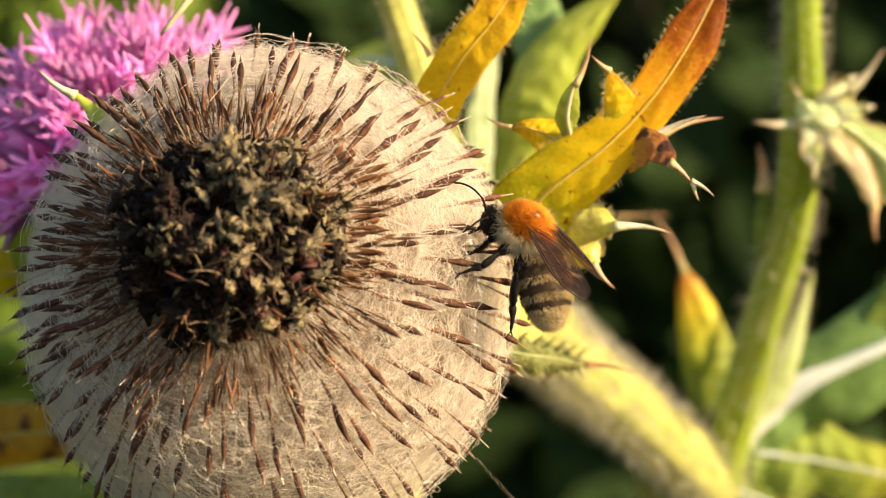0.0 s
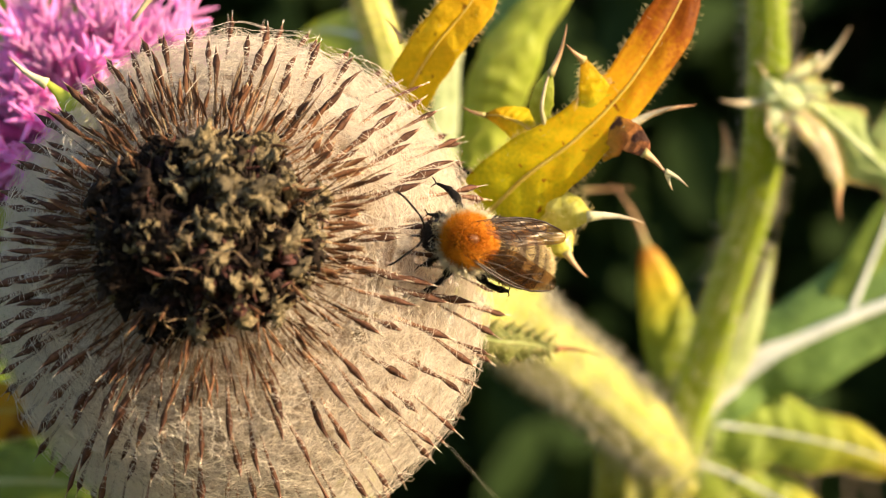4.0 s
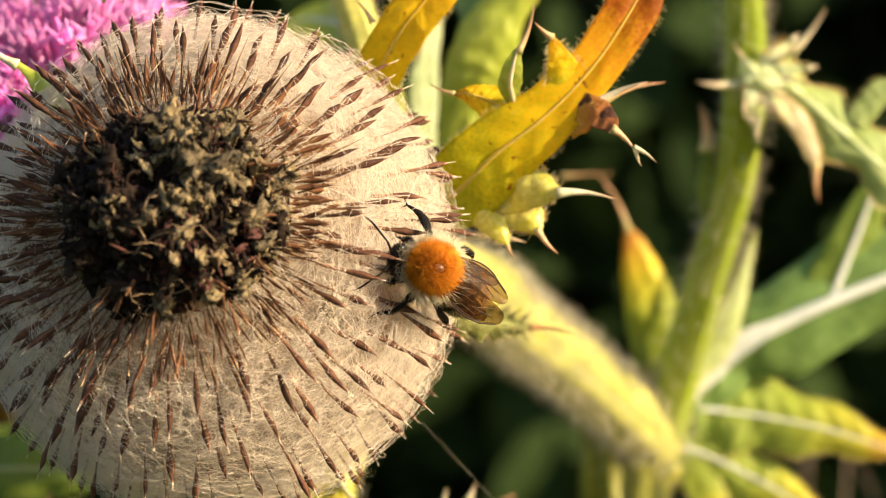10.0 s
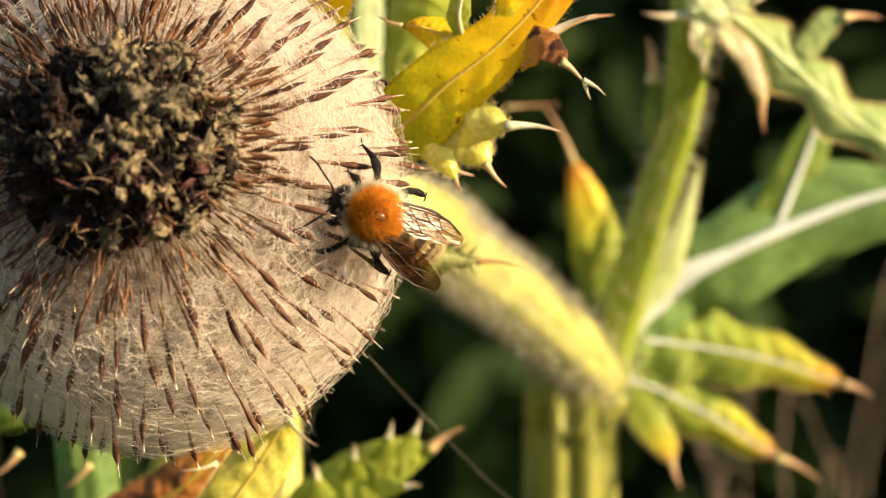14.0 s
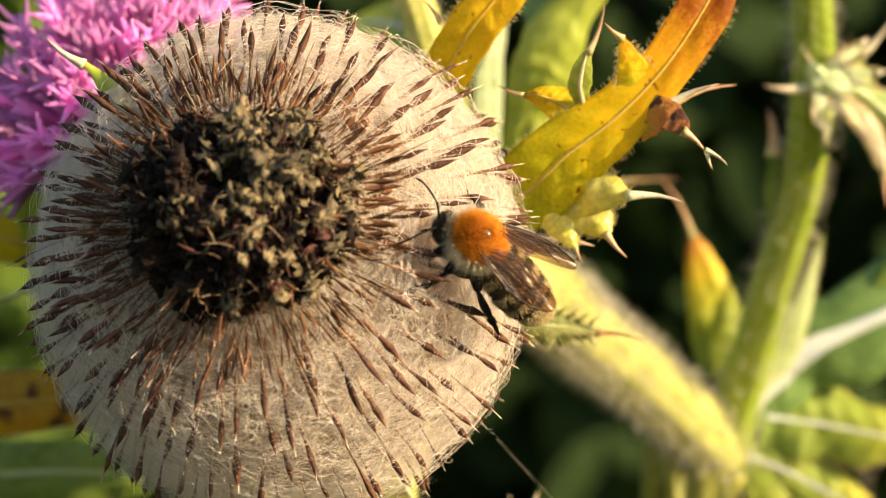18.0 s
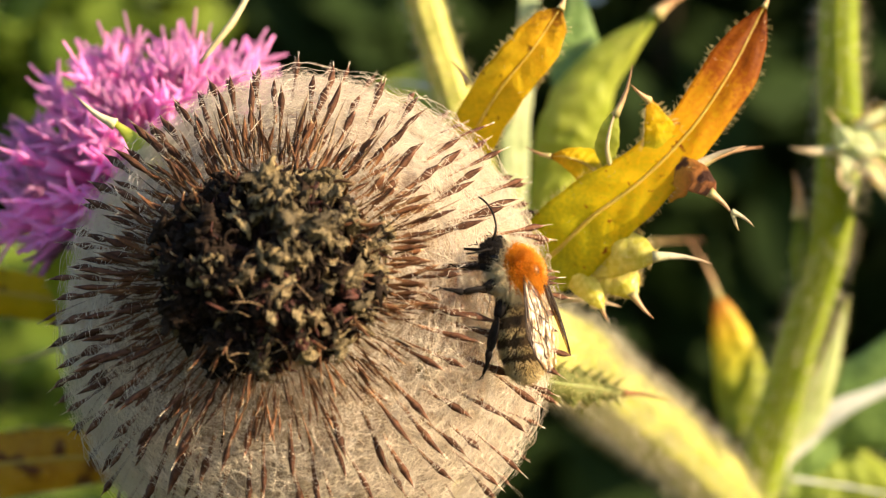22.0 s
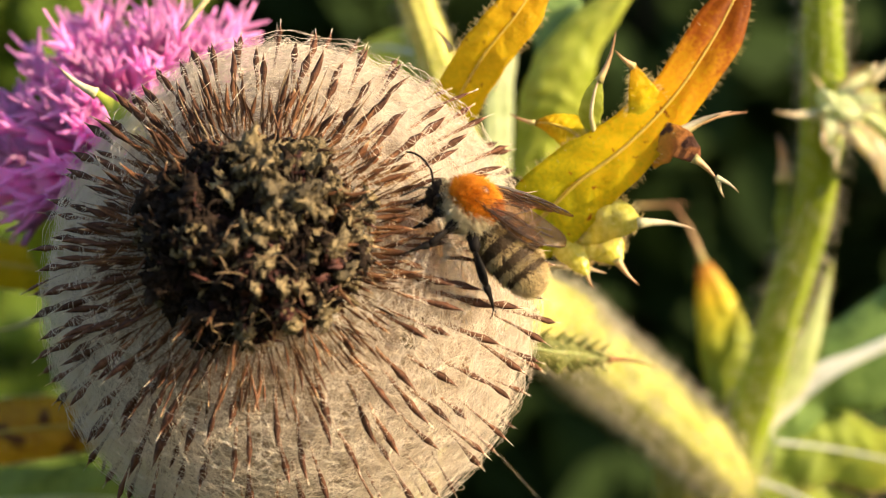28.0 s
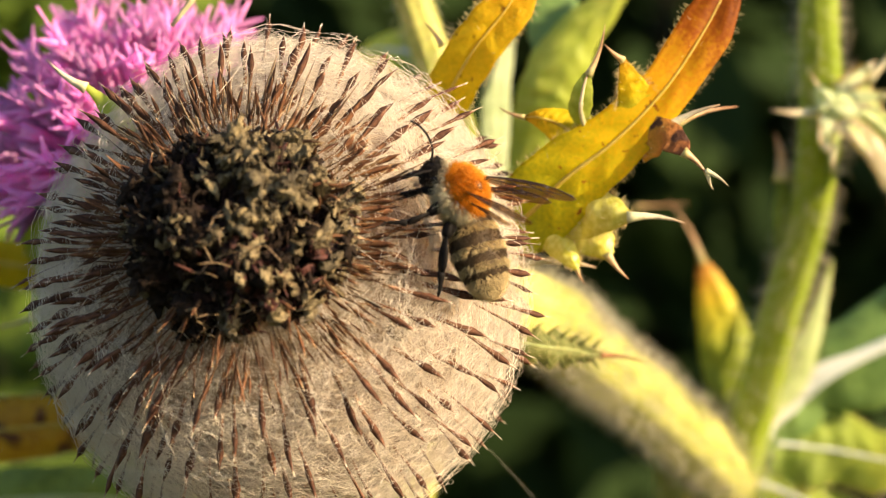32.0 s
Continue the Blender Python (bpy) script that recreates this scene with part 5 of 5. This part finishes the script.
HC = Vector((2.95, 0, -0.85))
face = part("head", Shape().ball(HC / 1000, v3(0, 1.4, 0), v3(0.3, 0, 1.3), v3(0.95, 0, -0.3), 20, 14, 0.02), M_BLACK, bee)
for sgn in (1, -1):
    part("eye", Shape().ball(HC / 1000 + v3(0.05, 1.12 * sgn, 0.1), v3(0.55, 0, 0), v3(0, 0.42, 0), v3(0.1, 0, 1.0), 14, 10), M_EYE, face)
    a0 = HC / 1000 + v3(0.9, 0.45 * sgn, 0.45)
    elbow = a0 + v3(0.7, 0.95 * sgn, 0.75)
    ant = part("antenna", Shape().tube(smooth([a0, a0.lerp(elbow, 0.5) + v3(0, 0, 0.1), elbow], 5), [0.00011] * 5, 6), M_BLACK, face)
    part("flagellum", Shape().tube(smooth([elbow, elbow + v3(0.9, 0.8 * sgn, 0.1), elbow + v3(1.7, 1.6 * sgn, -0.3), elbow + v3(2.3, 2.0 * sgn, -0.8)], 12), [0.00008] * 2 + [0.0001] * 9 + [0.00006], 6), M_BLACK, ant)
coat(face, "face_fur", HC, (1.0, 1.45, 1.35), 2000, 0.3, 0.022, M_DARKFUR, lambda d: d.x > -0.4)
coat(face, "crown_fur", HC, (1.0, 1.45, 1.35), 1100, 0.6, 0.024, M_CREAM, lambda d: d.z > 0.6 and d.x < 0.45)
part("tongue", Shape().tube([HC / 1000 + v3(0.7, 0, -1.1), HC / 1000 + v3(1.5, 0, -2.3)], [0.0002, 0.0001], 6), M_BLACK, face)
# abdomen in six bands
AC, AA = Vector((-5.5, 0, -0.9)), (4.4, 2.5, 2.25)
abdomen = part("abdomen", Shape().ball(AC / 1000, v3(0, AA[1], 0), v3(0, 0, AA[2]), v3(AA[0], 0, 0), 24, 22, 0.01), M_BROWNFUR, bee)
bands = ((1.01, 0.74, M_BUFF, 0.75), (0.74, 0.50, M_BROWNFUR, 0.3), (0.50, 0.33, M_BUFF, 0.5), (0.33, 0.08, M_BROWNFUR, 0.3), (0.08, -0.10, M_BUFF, 0.5), (-0.10, -0.30, M_BROWNFUR, 0.3), (-0.30, -0.46, M_BUFF, 0.5), (-0.46, -0.60, M_BROWNFUR, 0.3), (-0.60, -1.01, M_BUFF, 0.55))
for hi, lo, mt, long in bands:
    coat(abdomen, "band_fur", AC, AA, 11000, long, 0.022, mt, lambda d, hi=hi, lo=lo: lo < d.x + rnd(-0.025, 0.025) <= hi, Vector((-1.3, 0, 0)))
part("waist", Shape().tube([v3(-1.8, 0, -0.4), v3(-2.4, 0, -0.6)], [0.0012, 0.0012], 10), M_BLACK, bee)


def wing_shape(length, width, lines):
    """A wing along -x from its hinge at the origin, and its veins (metres)."""
    s, veins = Shape(), Shape()
    n, m = 18, 6

    def at(u, v):
        lead = (0.12 * math.sin(u * math.pi) - 0.45 * u ** 6) * width
        w = max(width * min(1.0, (u * 2.6) ** 0.8) * math.sqrt(max(1 - u ** 4.5, 0.0)), 0.08)
        return Vector((-u * length, lead - v * w, 0.12 * math.sin(u * 3) * length * 0.12 + 0.05 * math.sin(v * 9 + u * 5))) / 1000
    for side in (0, 1):
        for i in range(n + 1):
            for k in range(m + 1):
                s.v.append(at(math.sin(math.pi / 2 * i / n), k / m) - Vector((0, 0, 0.000012 * side)))
                s.uv.append((i / n, k / m))
    o = (n + 1) * (m + 1)
    for i in range(n):
        for k in range(m):
            a = i * (m + 1) + k
            s.f.append((a, a + 1, a + m + 2, a + m + 1))
            s.f.append((o + a, o + a + m + 1, o + a + m + 2, o + a + 1))
    for (ua, va), (ub, vb), r in lines:
        pts = [at(ua + (ub - ua) * x / 6, va + (vb - va) * x / 6) + Vector((0, 0, 0.00001)) for x in range(7)]
        veins.tube(pts, [r / 1000] * 7, 5)
    return s, veins


FORE = (((0, 0.02), (0.97, 0.02), 0.09), ((0, 0.12), (0.72, 0.10), 0.07), ((0.0, 0.3), (0.55, 0.42), 0.06), ((0.55, 0.42), (0.86, 0.5), 0.05), ((0.3, 0.1), (0.42, 0.42), 0.05), ((0.5, 0.1), (0.6, 0.45), 0.05), ((0.68, 0.08), (0.72, 0.5), 0.045), ((0.0, 0.6), (0.5, 0.85), 0.05), ((0.4, 0.42), (0.5, 0.85), 0.045), ((0.6, 0.45), (0.8, 0.8), 0.04))
HIND = (((0, 0.03), (0.95, 0.03), 0.07), ((0, 0.3), (0.8, 0.4), 0.05), ((0.4, 0.1), (0.5, 0.36), 0.045), ((0, 0.5), (0.6, 0.8), 0.045))
wings = []
for sgn, side in ((1, 1), (-1, -1)):
    for kind, length, width, lines, hinge in (("forewing", 9.1, 3.0, FORE, (0.2, 1.5, 1.55)), ("hindwing", 6.3, 2.1, HIND, (-0.9, 1.5, 1.25))):
        s, veins = wing_shape(length, width, lines)
        if sgn < 0:
            for sh in (s, veins):
                sh.v = [Vector((p.x, -p.y, p.z)) for p in sh.v]
                sh.f = [tuple(reversed(f)) for f in sh.f]
        w = part(kind, s, M_WING, bee, "clear smoky wing with brown veins")
        w.visible_shadow = False
        part("vein", veins, M_VEIN, w)
        wings.append((w, sgn, kind, Vector((hinge[0], hinge[1] * sgn, hinge[2])) / 1000))
legs = []
# hip, knee, ankle and toe in mm on the left, and half the tibia's breadth
JOINTS = (((1.5, 1.2, -1.3), (2.3, 2.0, -1.9), (2.6, 2.2, -3.3), (3.2, 2.4, -4.2), 0.24),
          ((0.2, 1.6, -1.4), (0.8, 3.4, -1.6), (1.5, 4.9, -3.0), (2.7, 5.6, -4.2), 0.44),
          ((-1.2, 1.6, -1.4), (-2.8, 3.1, -1.6), (-5.6, 3.6, -3.0), (-7.6, 3.6, -4.3), 0.52))
for sgn in (1, -1):
    for k, (hip, knee, ankle, toe, wide) in enumerate(JOINTS):
        hip, knee, ankle, toe = (v3(p[0], p[1] * sgn, p[2]) for p in (hip, knee, ankle, toe))
        knee, ankle, toe = knee - hip, ankle - hip, toe - hip
        lg = part("leg", Shape().tube(smooth([v3(0, 0, 0), knee * 0.5 + v3(0, 0, 0.2), knee], 6), [w * (1 + 0.25 * k) / 1000 for w in (0.3, 0.44, 0.48, 0.44, 0.36, 0.26)], 8), M_BLACK, bee)
        shin = part("tibia", Shape().tube(smooth([knee, knee.lerp(ankle, 0.5) + v3(0, 0.12 * sgn, 0.1), ankle], 7), [w * wide / 1000 for w in (0.5, 0.75, 0.95, 1.1, 1.1, 1.0, 0.6)], 8, flat=0.5), M_BLACK, lg)
        part("tarsus", Shape().tube(smooth([ankle, ankle.lerp(toe, 0.5) + v3(0, 0, 0.12), toe], 9), [w * (1 + 0.2 * k) / 1000 for w in (0.24, 0.27, 0.25, 0.2, 0.15, 0.16, 0.12, 0.12, 0.05)], 6), M_BLACK, lg)
        for claw in (0.35, -0.35):
            part("claw", Shape().tube([toe, toe + (toe - ankle).normalized() * 0.0004 + v3(0, claw, -0.1), toe + (toe - ankle).normalized() * 0.0005 + v3(0, claw * 1.4, -0.45)], [0.00007, 0.00006, 0.00002], 5), M_BLACK, lg)
        hs = Shape()
        for _ in range(520):
            a = knee.lerp(ankle, random.random()) if random.random() < 0.7 else knee * random.random()
            hs.hair(a, a + (rvec() + v3(0, 300 * sgn, 0)).normalized() * rnd(0.0004, 0.00075), 0.000018)
        tagged(part("bristle", hs, M_DARKFUR, lg), kind="stuff")
        legs.append((lg, sgn, k, hip))

# seconds; place in mm; heading, pitch and roll of the thorax; turn and droop of the abdomen; turn of the head
BEE = [
    (0, 7.6, -13.5, 1.9, 147, 0, 54, -40, -28, 28),
    (1, 7.0, -14.9, 1.4, 145, 0, 50, -34, -24, 24),
    (2, 6.3, -15.8, 1.8, 163, 5, 24, -24, -20, 8),
    (3, 4.0, -18.9, 1.7, 172, 8, 10, -4, -15, 4),
    (3.5, 4.0, -18.9, 1.7, 170, 8, 10, -4, -16, 4),
    (5.5, 5.9, -17.4, -7.3, 160, 12, 8, 4, -72, 10),
    (6, 6.5, -16.8, -5.3, 166, 12, 10, 4, -76, 6),
    (7, 5.5, -18.2, -5.5, 172, 12, 10, -6, -74, 4),
    (8, 5.4, -18.2, -4.3, 178, 12, 14, -10, -72, 6),
    (9, 5.3, -18.5, -4.8, 168, 10, 12, -14, -64, 8),
    (10, 4.1, -18.0, -4.6, 160, 10, 8, -12, -52, 10),
    (11, 2.8, -19.5, -5.4, 159, 10, 4, -2, -40, 10),
    (12, 1.3, -20.9, -5.9, 157, 10, 4, 0, -38, 8),
    (13, 2.7, -19.6, -5.4, 157, 10, 4, -2, -38, 12),
    (14, 3.4, -18.9, -5.6, 154, 10, 4, -2, -38, 12),
    (15, 1.9, -20.4, -4.4, 156, 10, 8, -6, -32, 10),
    (15.5, 3.0, -19.2, -3.7, 154, 8, 10, -8, -28, 10),
    (17.5, 2.2, -19.5, -2.1, 144, 6, 30, -6, -14, 14),
    (18, 1.8, -19.8, -1.8, 146, 6, 30, -8, -14, 14),
    (19, 1.7, -19.3, 1.0, 128, 12, 54, -24, -8, 26),
    (20, 2.2, -18.9, 0.8, 128, 12, 56, -30, -6, 26),
    (21, 3.4, -17.8, 0.1, 114, 12, 56, -26, -6, 30),
    (22, 3.0, -18.1, 0.6, 117, 12, 56, -28, -6, 28),
    (23, 2.2, -18.9, 0.8, 116, 12, 54, -22, -6, 28),
    (24, 1.5, -19.5, 1.0, 118, 12, 54, -22, -6, 26),
    (25, 1.0, -19.4, 3.0, 130, 12, 60, -30, -6, 20),
    (25.5, 0.4, -19.8, 3.3, 130, 12, 54, -26, -8, 22),
    (27.5, 0.2, -19.8, 3.8, 136, 4, 50, -22, -8, 18),
    (28, 0.3, -19.6, 4.0, 148, 4, 56, -20, -10, 12),
    (29, 1.2, -19.3, 2.6, 126, 12, 50, -22, -6, 24),
    (30, 1.2, -19.4, 2.4, 118, 12, 54, -24, -6, 26),
    (31, 0.8, -19.7, 2.6, 118, 12, 54, -26, -8, 26),
    (31.6, -0.8, -20.8, 3.5, 124, 12, 52, -26, -6, 24),
    (32, 0.6, -19.2, 4.3, 126, 12, 54, -26, -4, 26),
]
# seconds, spread of left and right wings in degrees, lift
WINGS = [(0, 2, 22, 6), (1, 4, 20, 6), (2, 14, 24, 4), (3, 16, 20, 2), (3.5, 14, 20, 2), (5.5, 4, 4, 0), (6, 2, 2, 0), (9, 4, 6, 0), (10, 6, 8, 0), (11, 20, 10, 0), (12, 22, 8, 0), (14, 22, 10, 2),
         (15, 12, 24, 2), (15.5, 10, 22, 2), (17.5, 8, 24, 2), (18, 8, 24, 2), (19, 14, 20, 2), (20, 24, 22, 2), (21, 8, 16, 0), (22, 10, 18, 0), (23, 10, 28, 2), (24, 6, 50, 4), (25, -14, 30, 4), (25.5, -10, 24, 2),
         (27.5, -8, 36, 4), (28, -12, 42, 4), (29, 0, 24, 2), (30, 2, 18, 2), (31, 6, 20, 2), (31.6, 6, 20, 4), (31.8, 40, 46, 30), (31.9, 50, 56, 8), (32, 44, 40, 46)]


def stance(x, y, z, heading, pitch, roll):
    """A pose by the way that the bee faces in the upright plane, its nose's lean to the south and its back's lean to its right."""
    h, p, r = radians(heading), radians(pitch), radians(roll)
    f = Vector((math.cos(h) * math.cos(p), -math.sin(p), math.sin(h) * math.cos(p)))
    back = Vector((0, -1, 0))
    back = (back - f * back.dot(f)).normalized()
    left = back.cross(f)
    back = back * math.cos(r) - left * math.sin(r)
    m = Matrix((f, back.cross(f), back)).transposed().to_4x4()
    return Matrix.Translation(mm((x, y, z))) @ m


def bent(t):
    """Turn and droop of the abdomen at t."""
    return tuple(along([(row[0], row[k]) for row in BEE], t) for k in (7, 8))


def about(joint, m):
    return Matrix.Translation(joint) @ m @ Matrix.Translation(-joint)


def motions():
    walk(bee, [(row[0], stance(*row[1:7])) for row in BEE])
    walk(face, [(row[0], about(v3(1.9, 0, -0.5), pose(0, 0, 0, 0, 0, row[9]))) for row in BEE])
    walk(abdomen, [(row[0], about(v3(-1.9, 0, -0.5), pose(0, 0, 0, 0, row[8], row[7]))) for row in BEE])
    for w, sgn, kind, hinge in wings:
        more = 6 if kind == "hindwing" else 0
        rows = []
        for t, left, right, lift in WINGS:
            turn, droop = bent(t)
            rows.append((t, Matrix.Translation(hinge) @ pose(0, 0, 0, 0, droop * 0.5, turn * 0.8) @ pose(0, 0, 0, -22 * sgn, lift - more * 0.4, -sgn * ((left if sgn > 0 else right) + more))))
        walk(w, rows)
    for lg, sgn, k, hip in legs:
        rows = []
        for i in range(65):
            t = i * 0.5
            turn, droop = bent(t)
            swing = 6 * math.sin(t * (1.7 + 0.23 * k) + k * 2.1 + sgn) + 3 * math.sin(t * 4.1 + k + 2 * sgn)
            raise_ = 4 * math.sin(t * 2.3 + 1.7 * k - sgn)
            follow = 0.7 if k == 2 else 0.0
            rows.append((t, Matrix.Translation(hip) @ pose(0, 0, 0, raise_ * sgn, droop * follow, swing + turn * follow)))
        walk(lg, rows)


motions()
